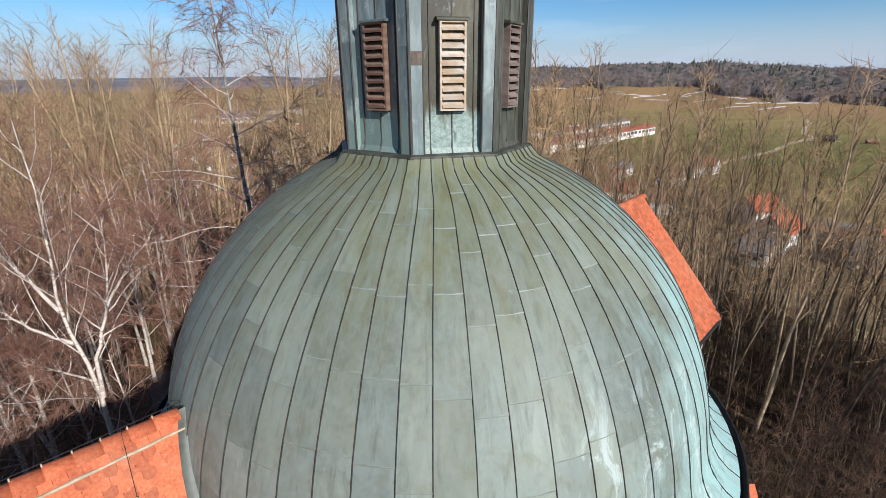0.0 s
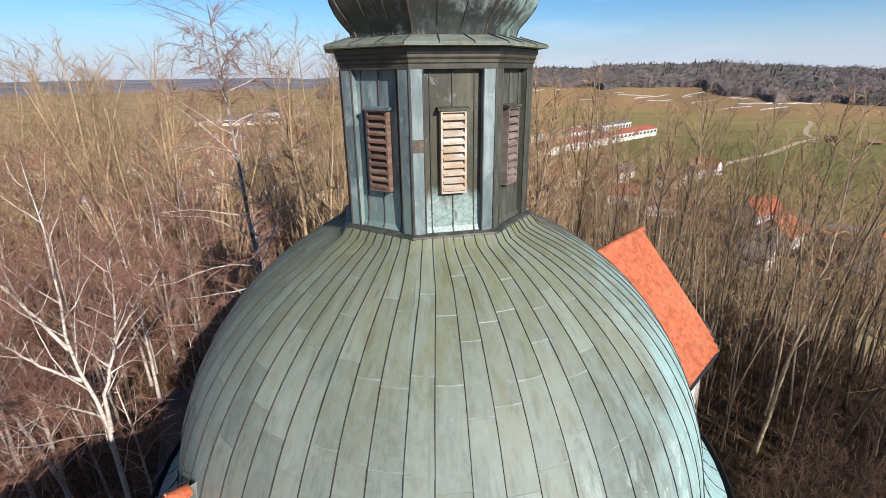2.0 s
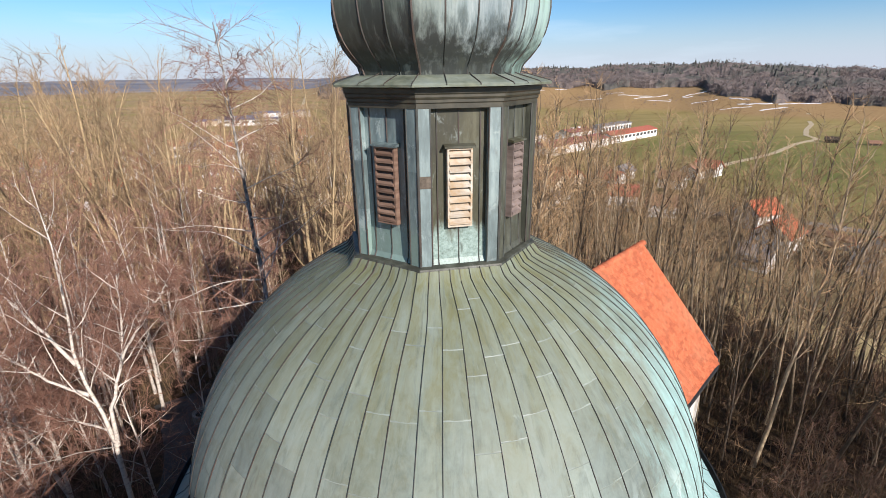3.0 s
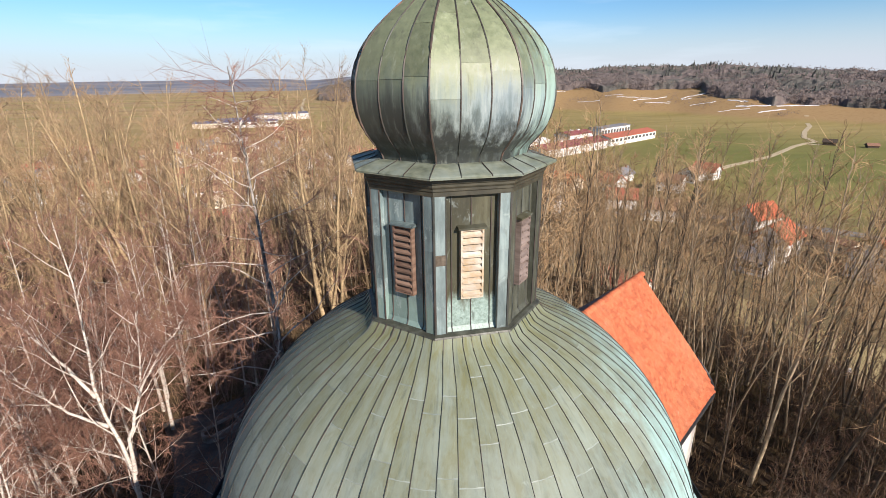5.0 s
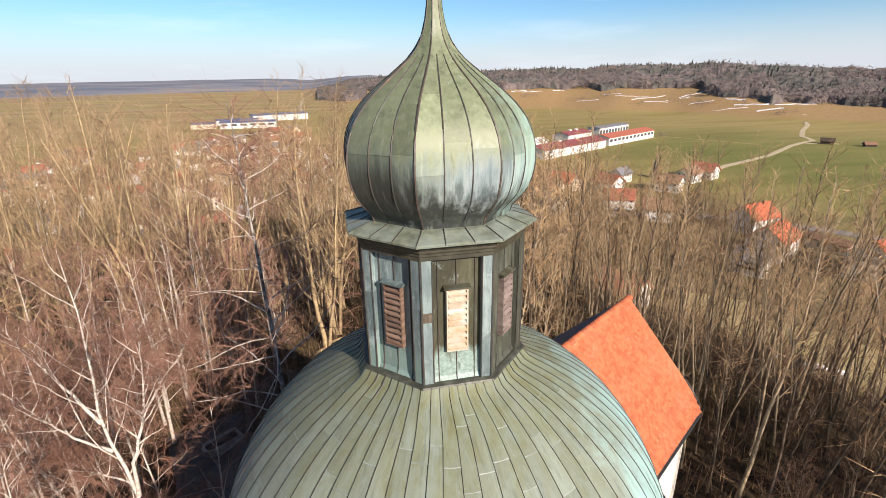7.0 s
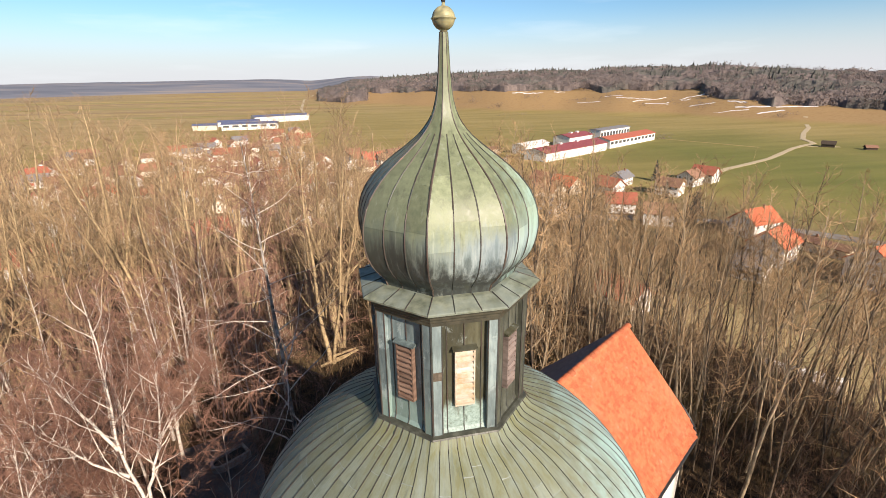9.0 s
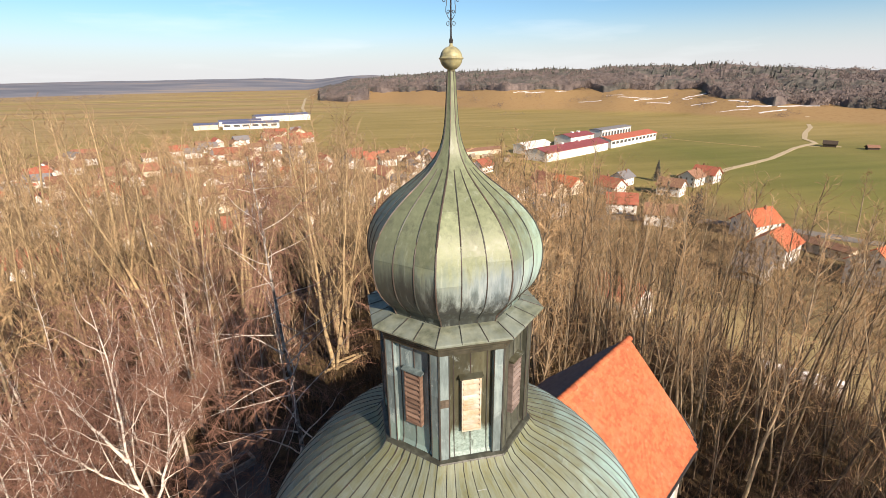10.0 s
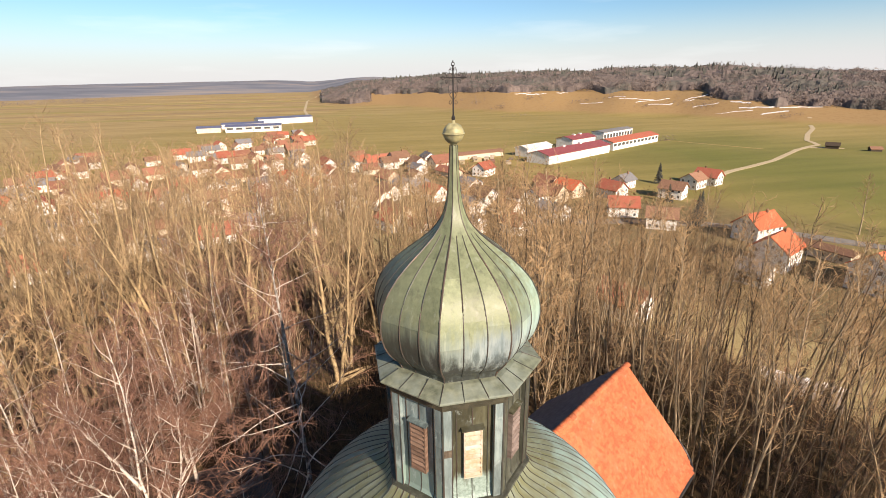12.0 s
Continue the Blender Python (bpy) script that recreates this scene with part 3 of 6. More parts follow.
ribbon("field_edge", [(285, 395), (300, 366), (326, 317)], 2.2, meadow_dry, 0.12, "pale strip of dry grass between two meadows", "field edge")
ribbon("field_edge", [(106, 657), (150, 575), (202, 494), (240, 455)], 2.5, meadow_dry, 0.12, "pale strip of dry grass along the meadow", "field edge")
field_rng = random.Random(17)
for i in range(13):
    y0 = 800 + 95 * i + field_rng.uniform(-25, 25)
    x0, x1, deep = field_rng.uniform(-1100, -420), field_rng.uniform(-140, 60), field_rng.uniform(22, 55)
    sheet("field", [(x0, y0 + 70), (x1, y0), (x1 + 12, y0 + deep), (x0 - 20, y0 + 70 + deep * 1.2)], (meadow_olive, meadow_dry, meadow_brown)[i % 3], 0.10 + 0.02 * i, "long strip of yellowed winter grass on the plain", "field")
ribbon("path", [(212, 234), (235, 247), (259, 257), (290, 271), (316, 287), (345, 305), (368, 316), (384, 322), (392, 333), (400, 347), (440, 383), (487, 420), (540, 474)], 4.0, track_cream, 0.15, "pale gravel field track winding through the meadow", "path")
ribbon("path", [(365, 312), (376, 306), (384, 300)], 3.5, track_cream, 0.15, "pale gravel track to a field barn", "path")
ribbon("road", [(70, 178), (112, 166), (141, 154), (163, 135), (180, 114), (200, 88)], 6, tarmac, 0.40, "grey village road beside the meadow", "road")
ribbon("path", [(-40, 760), (-60, 980), (-75, 1400), (-30, 1900)], 5, track_cream, 0.5, "straight pale road across the plain", "road")


ribbon("path", [(-10.0, 16.2), (-9.2, 14.3), (-8.6, 12.6), (-8.2, 10.8), (-8.0, 8.6)], 3.6, gravel_grey, 0.05, "grey gravel yard round the stone basin", "yard")


# ---- the church ----
church = tagged(empty("church"), "domed chapel with weathered copper dome, lantern and onion top", "church")
AXIS = radians(34.0)
U, N = Vector((math.cos(AXIS), math.sin(AXIS), 0)), Vector((math.sin(AXIS), -math.cos(AXIS), 0))
DOME_X, DOME_R, DOME_Z = 0.05, 4.6, 8.57
dome_profile = [(1.448, 13.075), (1.455, 13.02), (1.50, 12.955)]
for i in range(1, 27):
    el = radians(70.2 - i * 2.32)
    dome_profile.append((DOME_R * math.cos(el), DOME_Z + DOME_R * math.sin(el)))
dome_profile += [(4.58, 9.08), (4.63, 8.90), (4.73, 8.70), (4.90, 8.52), (5.10, 8.40)]


def dome_radius(z):
    for (r0, z0), (r1, z1) in zip(dome_profile, dome_profile[1:]):
        if z1 <= z <= z0:
            return r0 + (r1 - r0) * (z0 - z) / (z0 - z1)
    return 4.5 if z < 8.4 else 0.0


dome = Soup().lathe([(r - 0.05, z - 0.03) for r, z in dome_profile], 64, centre=(DOME_X, 0)).make("dome", copper_seam, church, "standing-seam copper dome, dull verdigris", True)
drum = Soup().lathe([(4.3, -1.0), (4.5, -1.0), (4.5, 7.9), (4.62, 8.0), (4.62, 8.15), (4.8, 8.25), (4.8, 8.36), (4.3, 8.36), (4.3, -1.0)], 64, centre=(DOME_X, 0)).make("drum_wall", plaster, church, "white plastered round wall under the dome")
ring = Soup().lathe([(5.06, 8.41), (5.09, 8.30), (5.17, 8.28), (5.22, 8.34), (5.22, 8.42), (5.20, 8.42), (5.19, 8.36), (5.15, 8.31), (5.10, 8.33), (5.06, 8.41)], 64, centre=(DOME_X, 0)).make("gutter", gutter_black, church, "black round gutter along the dome's edge")
soffit = Soup().lathe([(4.7, 8.30), (5.08, 8.34), (5.08, 8.38), (4.7, 8.36), (4.7, 8.30)], 64, centre=(DOME_X, 0)).make("soffit", plaster, church)

STRIPS = 64
A0 = radians(-112.5)
D0 = radians(-113.6)
seam_rng = random.Random(8)
SEAM = [D0 + 2 * math.pi * s / STRIPS + radians(seam_rng.uniform(-0.3, 0.3)) for s in range(STRIPS)]


def dome_at(a, t, out=0.0):
    (r, z), (r2, z2) = curve_at(dome_profile, max(0.0, t)), curve_at(dome_profile, min(1.0, t + 0.01))
    if t > 0.99:
        (r, z), (r2, z2) = curve_at(dome_profile, 0.99), curve_at(dome_profile, 1.0)
        if t >= 1.0:
            r, z = r2, z2
            r2, z2 = r + 0.02, z - 0.012
    nx, nz = z - z2, r2 - r
    k = out / max(1e-6, math.hypot(nx, nz))
    r, z = r + nx * k, z + nz * k
    q = (a - A0) % (math.pi / 4) - math.pi / 8
    f = smooth01(1 - (r - 1.45) / 0.9)
    r *= 1 + (1 / math.cos(q) - 1) * f
    return DOME_X * (1 - f) + r * math.cos(a), r * math.sin(a), z


rng = random.Random(4)
rest = Soup()
rest_slots = []
for s in range(STRIPS):
    a, b = SEAM[s], SEAM[(s + 1) % STRIPS] + (2 * math.pi if s == STRIPS - 1 else 0)
    mid = math.degrees((a + b) / 2) % 360
    seen = abs((mid - 262 + 180) % 360 - 180) < 112
    cut, joints = 0.03 + 0.14 * rng.random(), [0.0]
    while cut < 0.97:
        if cut - joints[-1] > 0.07:
            joints.append(cut)
        cut += 0.135 + 0.045 * rng.random()
    joints.append(1.0)
    for t0, t1 in zip(joints, joints[1:]):
        rows = max(3, int((t1 - t0) * 34))
        low = 0.002 * rng.random()
        verts, faces, slots, uvs = [], [], [], []
        for i in range(rows + 1):
            t = t0 + (t1 - t0) * i / rows
            for j in range(3):
                bulge = 0.005 if j == 1 else 0.0
                uvs.append(((a + (b - a) * j / 2) * 4.0, t * 7.4))
                verts.append(dome_at(a + (b - a) * j / 2, t, low + bulge + 0.004 * i / rows))
        for i in range(rows):
            for j in range(2):
                faces.append((3 * i + j, 3 * i + 3 + j, 3 * i + 4 + j, 3 * i + 1 + j))
                slots.append(0)
        # the folded lap at the lower end
        if t1 < 1.0:
            k = len(verts)
            e = 0.0012
            for t, o in ((t1 - e, 0.0045), (t1 + e, 0.0045), (t1 + 1.6 * e, 0.0)):
                for j in range(3):
                    uvs.append(((a + (b - a) * j / 2) * 4.0, t * 7.4))
                    verts.append(dome_at(a + (b - a) * j / 2, t, low + o + (0.004 if j == 1 else 0)))
            for q in (0, 3):
                for j in range(2):
                    faces.append((k + q + j, k + q + 3 + j, k + q + 4 + j, k + q + 1 + j))
                    slots.append(1)
        if seen:
            piece("sheet", verts, faces, [copper_dome, copper_lap], dome, smooth=True, slots=slots, uvs=uvs)
        else:
            rest.add(verts, faces)
            rest_slots += slots
tagged(rest.make("sheeting", [copper_dome, copper_lap], dome, smooth=True, slots=rest_slots), kind="stuff")

TILE_T = [i / 30 for i in range(31)]
for s in range(STRIPS):
    a = SEAM[s]
    verts, faces = [], []
    for i, t in enumerate(TILE_T):
        r = curve_at(dome_profile, t)[0]
        w = 0.0040 / r
        wob = 0.004 * noise.noise((s * 3.1, i * 0.45, 0)) / r
        for off, h in ((-w, -0.01), (-w * 0.8, 0.017), (w * 0.8, 0.017), (w, -0.01)):
            verts.append(dome_at(a + off + wob, t, h))
    for i in range(30):
        for j in range(3):
            faces.append((4 * i + j, 4 * i + j + 1, 4 * i + 5 + j, 4 * i + 4 + j))
    faces += [(3, 2, 1, 0), (120, 121, 122, 123)]
    piece("seam", verts, faces, copper_seam, dome)


# ---- the lantern ----
def face_frame(k):
    a = radians(-90 + 45 * k)
    n = Vector((math.cos(a), math.sin(a), 0))
    t = Vector((-math.sin(a), math.cos(a), 0))
    return n, t


def on_face(k):
    """Places (along the face, outwards from the axis, up) in the world."""
    n, t = face_frame(k)
    return lambda p: n * p[1] + t * p[0] + Vector((0, 0, p[2]))


def oct_ring(prof, soup=None):
    """An eight-sided ring from a profile of (apothem, z)."""
    return (soup or Soup()).lathe([(a / math.cos(math.pi / 8), z) for a, z in prof], 8, A0)


A, HALF, PW = 1.38, 1.38 * math.tan(math.pi / 8), 0.178
lantern = oct_ring([(0.0, 12.7), (1.27, 12.7), (1.27, 15.5), (0.0, 15.5)]).make("lantern", copper_olive, church, "eight-sided copper-clad lantern with louvred openings")
oct_ring([(1.39, 13.105), (1.40, 13.10), (1.452, 13.085), (1.468, 13.06), (1.462, 13.05), (1.42, 13.06), (1.30, 13.06), (1.30, 13.105), (1.39, 13.105)]).make("base_flashing", copper_side, lantern)
oct_ring([(1.36, 15.27), (1.395, 15.27), (1.395, 15.33), (1.41, 15.345), (1.41, 15.38), (1.36, 15.38)]).make("moulding", cornice_shaded, lantern, "green copper moulding, shade under the eaves in its colour")
oct_ring([(1.36, 15.384), (1.415, 15.384), (1.43, 15.41), (1.43, 15.44), (1.45, 15.46), (1.45, 15.52), (1.36, 15.53)]).make("moulding", cornice_shaded, lantern, "green copper moulding, shade under the eaves in its colour")
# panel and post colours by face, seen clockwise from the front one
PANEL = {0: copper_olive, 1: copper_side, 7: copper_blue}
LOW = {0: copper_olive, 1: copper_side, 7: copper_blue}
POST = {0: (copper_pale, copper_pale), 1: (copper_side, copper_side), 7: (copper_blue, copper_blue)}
SLAT = {0: wood_white, 1: wood_pink, 7: wood_red}
for k in range(8):
    at = on_face(k)
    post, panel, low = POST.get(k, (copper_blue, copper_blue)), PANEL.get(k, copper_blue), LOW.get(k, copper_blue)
    # corner posts: sheets lapped one over the other
    for side in (-1, 1):
        m = post[0 if side < 0 else 1]
        cuts = [13.09, 13.75 + 0.2 * rng.random(), 14.40 if (k, side) == (0, -1) else 14.3 + 0.3 * rng.random(), 15.28]
        for q, (z0, z1) in enumerate(zip(cuts, cuts[1:])):
            d = A + 0.003 * q + 0.002 * rng.random()
            s0, s1 = side * (HALF - PW), side * (d * math.tan(math.pi / 8) - 0.001)
            c = [(s0, 1.27), (side * 1.27 * math.tan(math.pi / 8), 1.27), (s1, d), (s0, d)]
            sp = Soup()
            vs = [at((x, y, z)) for z in (z0, z1 + 0.004) for x, y in c]
            sp.add(vs, [(3, 2, 1, 0), (4, 5, 6, 7), (0, 1, 5, 4), (1, 2, 6, 5), (2, 3, 7, 6), (3, 0, 4, 7)])
            sp.make("sheet", m, lantern)
        if (k, side) == (0, -1):
            Soup().box(-HALF + 0.004, -HALF + PW - 0.002, A - 0.02, A + 0.012, 14.235, 14.398, at).make("patch", copper_brown, lantern, "brown unweathered copper patch")
        # welt on the corner and on the post's inner edge
        Soup().tube([at((side * (HALF - 0.004), A + 0.004, z)) for z in (13.05, 14.2, 15.27)], [0.016] * 3, 5).make("welt", copper_seam, lantern)
        Soup().tube([at((side * (HALF - PW + 0.006), A + 0.004, z)) for z in (13.09, 14.2, 15.27)], [0.012] * 3, 5).make("welt", copper_seam, lantern)
    # wall panels beside, above and below the opening
    W = HALF - PW
    for side in (-1, 1):
        lo, hi = sorted((side * 0.002, side * W))
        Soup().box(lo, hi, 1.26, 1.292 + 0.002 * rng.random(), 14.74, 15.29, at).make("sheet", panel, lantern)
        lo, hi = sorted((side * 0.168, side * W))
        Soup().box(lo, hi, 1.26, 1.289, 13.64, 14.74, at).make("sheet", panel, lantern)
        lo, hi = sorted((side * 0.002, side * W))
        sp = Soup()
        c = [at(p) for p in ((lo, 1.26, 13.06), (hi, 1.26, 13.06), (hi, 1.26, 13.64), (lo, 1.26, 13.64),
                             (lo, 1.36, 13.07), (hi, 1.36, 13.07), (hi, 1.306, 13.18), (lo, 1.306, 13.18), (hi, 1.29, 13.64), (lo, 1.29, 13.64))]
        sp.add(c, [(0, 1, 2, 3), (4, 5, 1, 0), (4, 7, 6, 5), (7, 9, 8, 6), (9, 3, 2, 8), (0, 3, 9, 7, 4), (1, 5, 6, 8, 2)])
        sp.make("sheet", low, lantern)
    for z0, z1, s in ((14.80, 15.28, 0.0), (13.12, 13.63, 0.0), (13.12, 15.28, -0.30), (13.12, 15.28, 0.30)):
        top = 1.298
        pts = [at((s, 1.365, 13.08)), at((s, 1.314, 13.17)), at((s, top, 13.3)), at((s, top, z1))] if z0 < 13.5 else [at((s, top, z0)), at((s, top, z1))]
        Soup().tube(pts, [0.011] * len(pts), 5).make("welt", copper_seam, lantern)
    # louvred opening
    slat = SLAT.get(k, wood_red)
    # no hollow here: a near-black sheet paints the darkness behind the slats
    Soup().box(-0.17, 0.17, 1.262, 1.285, 13.66, 14.74, at).make("opening", inside_dark, lantern)
    fr = Soup()
    for x0, x1, z0, z1 in ((-0.175, -0.148, 13.665, 14.76), (0.148, 0.175, 13.665, 14.76), (-0.148, 0.148, 13.665, 13.69), (-0.148, 0.148, 14.735, 14.76)):
        fr.box(x0, x1, 1.28, 1.385, z0, z1, at)
    fr.make("louvre_frame", slat, lantern)
    Soup().add(*(lambda c: (c, [(3, 2, 1, 0), (4, 5, 6, 7), (0, 1, 5, 4), (1, 2, 6, 5), (2, 3, 7, 6), (3, 0, 4, 7)]))(
        [at(p) for p in ((-0.215, 1.29, 14.765), (0.215, 1.29, 14.765), (0.215, 1.41, 14.76), (-0.215, 1.41, 14.76), (-0.215, 1.29, 14.81), (0.215, 1.29, 14.81), (0.215, 1.41, 14.785), (-0.215, 1.41, 14.785))])).make("lintel", copper_olive if k != 7 else copper_blue, lantern, "copper-capped lintel")
    for i in range(10):
        z = 13.70 + i * 0.1045
        j = 0.006 * (rng.random() - 0.5)
        c = [at(p) for p in ((-0.147, 1.30, z + 0.075), (0.147, 1.30, z + 0.075 + j), (0.147, 1.395, z + j), (-0.147, 1.395, z),
                             (-0.147, 1.30, z + 0.098), (0.147, 1.30, z + 0.098 + j), (0.147, 1.40, z + 0.030 + j), (-0.147, 1.40, z + 0.030))]
        Soup().add(c, [(3, 2, 1, 0), (4, 5, 6, 7), (0, 1, 5, 4), (1, 2, 6, 5), (2, 3, 7, 6), (3, 0, 4, 7)]).make("slat", slat, lantern)

# ---- lip and onion ----
onion_profile = [(1.22, 15.66), (1.215, 15.71), (1.245, 15.78), (1.33, 15.87), (1.45, 16.0), (1.54, 16.15), (1.60, 16.35), (1.625, 16.58), (1.61, 16.80), (1.55, 17.02), (1.44, 17.24), (1.29, 17.43), (1.10, 17.61), (0.88, 17.78),
                 (0.66, 17.94), (0.455, 18.11), (0.305, 18.28), (0.215, 18.44), (0.155, 18.62), (0.118, 18.85), (0.095, 19.12), (0.078, 19.42), (0.062, 19.70)]
onion = Soup().lathe([(r - 0.03, z) for r, z in onion_profile], 8, A0).make("onion_roof", copper_seam, church, "onion-shaped copper roof with standing seams")
lip = oct_ring([(1.30, 15.52), (1.50, 15.53), (1.575, 15.535), (1.58, 15.565), (1.56, 15.58), (1.24, 15.675), (1.12, 15.68)]).make("eaves_roof", lip_sheet, church, "flared copper eaves under the onion")
for k in range(8):
    n, t = face_frame(k)
    for j in range(3):
        e0, e1 = -1 + 2 * j / 3, -1 + 2 * (j + 1) / 3
        cut = sorted((0.20 + 0.12 * rng.random(), 0.42 + 0.14 * rng.random()))
        for t0, t1 in ((0.0, cut[0]), (cut[0], cut[1]), (cut[1], 1.0)):
            rows = max(4, int((t1 - t0) * 34))
            verts, faces = [], []
            low = 0.004 * rng.random()
            for i in range(rows + 1):
                r, z = curve_at(onion_profile, t0 + (t1 - t0) * i / rows)
                for e in (e0, e1):
                    v = (n * math.cos(math.pi / 8) + t * e * math.sin(math.pi / 8)) * (r + low) + n * 0.004 * (1 - i / rows)
                    verts.append((v.x, v.y, z))
            for i in range(rows):
                faces.append((2 * i, 2 * i + 1, 2 * i + 3, 2 * i + 2))
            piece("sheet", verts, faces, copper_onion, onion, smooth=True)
        pts, rad = [], []
        for i in range(29):
            tt = i / 28 * (1.0 if j == 0 else 0.66)
            r, z = curve_at(onion_profile, tt)
            v = (n * math.cos(math.pi / 8) + t * e0 * math.sin(math.pi / 8)) * (r + 0.006)
            pts.append((v.x, v.y, z))
            rad.append((0.016 if j == 0 else 0.012) * min(1, 0.3 + r))
        Soup().tube(pts, rad, 5).make("seam", seam_red if j == 0 and k in (0, 1, 7) else copper_seam, onion)
        # seam across the eaves
        p = [(n * d + t * e0 * d * math.tan(math.pi / 8) + Vector((0, 0, z))) for d, z in ((1.20, 15.70), (1.245, 15.682), (1.555, 15.586), (1.585, 15.56))]
        Soup().tube(p, [0.008] * 4, 5).make("seam", copper_seam, lip)

ball = Soup().lathe([(0.0, 19.68), (0.06, 19.69)] + [(0.182 * math.sin(radians(q)), 19.895 - 0.182 * math.cos(radians(q))) for q in range(20, 88, 7)] +
                    [(0.196, 19.885), (0.202, 19.895), (0.196, 19.905)] + [(0.182 * math.sin(radians(q)), 19.895 - 0.182 * math.cos(radians(q))) for q in range(94, 170, 7)] + [(0.03, 20.075), (0.022, 20.13), (0.0, 20.13)], 28).make("finial_ball", gilt, church, "dull gilt copper ball with a raised band", True)
cr = Soup()
cr.tube([(0, 0, 20.08), (0, 0, 20.5), (0, 0, 21.0)], [0.016, 0.013, 0.012], 6)
cr.tube([(0, 0, 20.12), (0, 0, 20.16), (0, 0, 20.20)], [0.03, 0.036, 0.016], 8)
CROSS = Vector((math.cos(radians(12)), -math.sin(radians(12)), 0))
cross_pt = lambda x, z: CROSS * x + Vector((0, 0, z))
cr.tube([cross_pt(-0.19, 20.80), cross_pt(0.19, 20.80)], [0.012, 0.012], 6)

def curl(x, z, r, start, turns):
    """A little wrought scroll that winds in to its middle."""
    pts = [cross_pt(x + r * (1 - 0.62 * k / 9) * math.cos(start + turns * k / 9), z + r * (1 - 0.62 * k / 9) * math.sin(start + turns * k / 9)) for k in range(10)]
    cr.tube(pts, [0.0055] * 10, 5)


for x, z, dx, dz in ((-0.165, 20.80, -1, 0), (0.165, 20.80, 1, 0), (0.0, 21.01, 0, 1)):
    cr.tube([cross_pt(x + 0.027 * math.cos(k * 0.785), z + 0.027 * math.sin(k * 0.785)) for k in range(9)], [0.008] * 9, 5)
    cr.tube([cross_pt(x + dx * 0.027, z + dz * 0.027), cross_pt(x + dx * 0.045, z + dz * 0.045), cross_pt(x + dx * 0.065, z + dz * 0.065)], [0.008, 0.012, 0.002], 6)
for sx in (-1, 1):
    lyre = [(0.004, 20.447), (0.045, 20.50), (0.078, 20.57), (0.078, 20.625), (0.066, 20.685), (0.068, 20.75), (0.066, 20.85), (0.063, 20.92), (0.045, 20.955), (0.022, 20.945)]
    cr.tube([cross_pt(sx * a, b) for a, b in lyre], [0.0055] * len(lyre), 5)
    for a, b, rr, st, tn in ((0.105, 20.735, 0.032, 2.2, -6.5), (0.105, 20.86, 0.030, -2.2, 6.5), (0.036, 20.575, 0.030, -1.6, 7.0), (0.044, 20.40, 0.036, 2.4, -6.5), (0.030, 20.93, 0.022, 1.6, 6.0)):
        curl(sx * a, b, rr, st if sx > 0 else math.pi - st, tn * sx)
cr.make("cross", iron, church, "black wrought-iron cross with scrolls")


# ---- tiled roofs ----
SLOPES = {1: [(0.0, 10.32), (1.75, 7.98), (2.0, 7.64), (2.2, 7.38), (2.42, 7.14), (2.6, 6.96), (2.72, 6.845), (2.78, 6.795), (2.8, 6.78)], -1: [(0.0, 10.32), (2.75, 7.70), (3.05, 7.27), (3.45, 6.62)]}  # the far slope is the flatter one
OFF, SKEW = -0.32, 0.30  # the ridge stands off the dome's axis, and the choir's gable runs askew
SLENS = {k: sum(math.dist(a, b) for a, b in zip(v, v[1:])) for k, v in SLOPES.items()}


def roof_pt(a, p, z, side=1):
    v = U * a + N * (p * side + OFF)
    return Vector((v.x, v.y, z))


def corner_cut(p):
    """How far the rounded corner of the eaves falls short of the gable."""
    u = min(1.0, max(0.0, (p - 2.0) / 0.8))
    return 0.85 * (1 - math.sqrt(1 - u * u))


def roof_body(name, a0, a1, skew, label):
    """A steep roof along the church's axis; skew: how far its gable runs askew, a metre across."""
    sp = Soup()
    slots = []
    for side in (1, -1):
        h = len(SLOPES[side])
        k = 2 * h
        vs = []
        for d in (0.0, -0.16):
            for p, z in SLOPES[side]:
                vs += [roof_pt(a0, p, z + d, side), roof_pt(a1 + skew * p * side - (corner_cut(p) if skew and side > 0 else 0), p, z + d, side)]
        fs = [(2 * i, 2 * i + 1, 2 * i + 3, 2 * i + 2) for i in range(h - 1)]
        fs += [(k + 2 * i, k + 2 * i + 2, k + 2 * i + 3, k + 2 * i + 1) for i in range(h - 1)]
        fs += [(k - 2, k - 1, 2 * k - 1, 2 * k - 2)] + [(2 * i + 1, k + 2 * i + 1, k + 2 * i + 3, 2 * i + 3) for i in range(h - 1)]
        sp.add(vs, fs)
        slots += [0 if side > 0 else 1] * len(fs)
    return sp.make(name, [clay_tile, clay_slate], church, label, slots=slots)


choir_roof = roof_body("choir_roof", 1.2, 10.0, SKEW, "steep orange clay-tiled choir roof with flared eaves")
nave_roof = roof_body("nave_roof", -1.2, -16.0, 0.0, "orange clay-tiled nave roof with a mortared ridge")
nave_roof.location.z = -0.2
TW, TL, STEP = 0.13, 0.20, 0.115
tile_v = [(-TW / 2, 0, 0.004), (TW / 2, 0, 0.004), (TW / 2, TL - 0.03, 0.016), (TW / 4, TL - 0.006, 0.017), (0, TL, 0.017), (-TW / 4, TL - 0.006, 0.017), (-TW / 2, TL - 0.03, 0.016),
          (TW / 2, TL - 0.03, 0.0), (TW / 4, TL - 0.006, 0.0), (0, TL, 0.0), (-TW / 4, TL - 0.006, 0.0), (-TW / 2, TL - 0.03, 0.0), (TW / 2, 0, -0.008), (-TW / 2, 0, -0.008)]
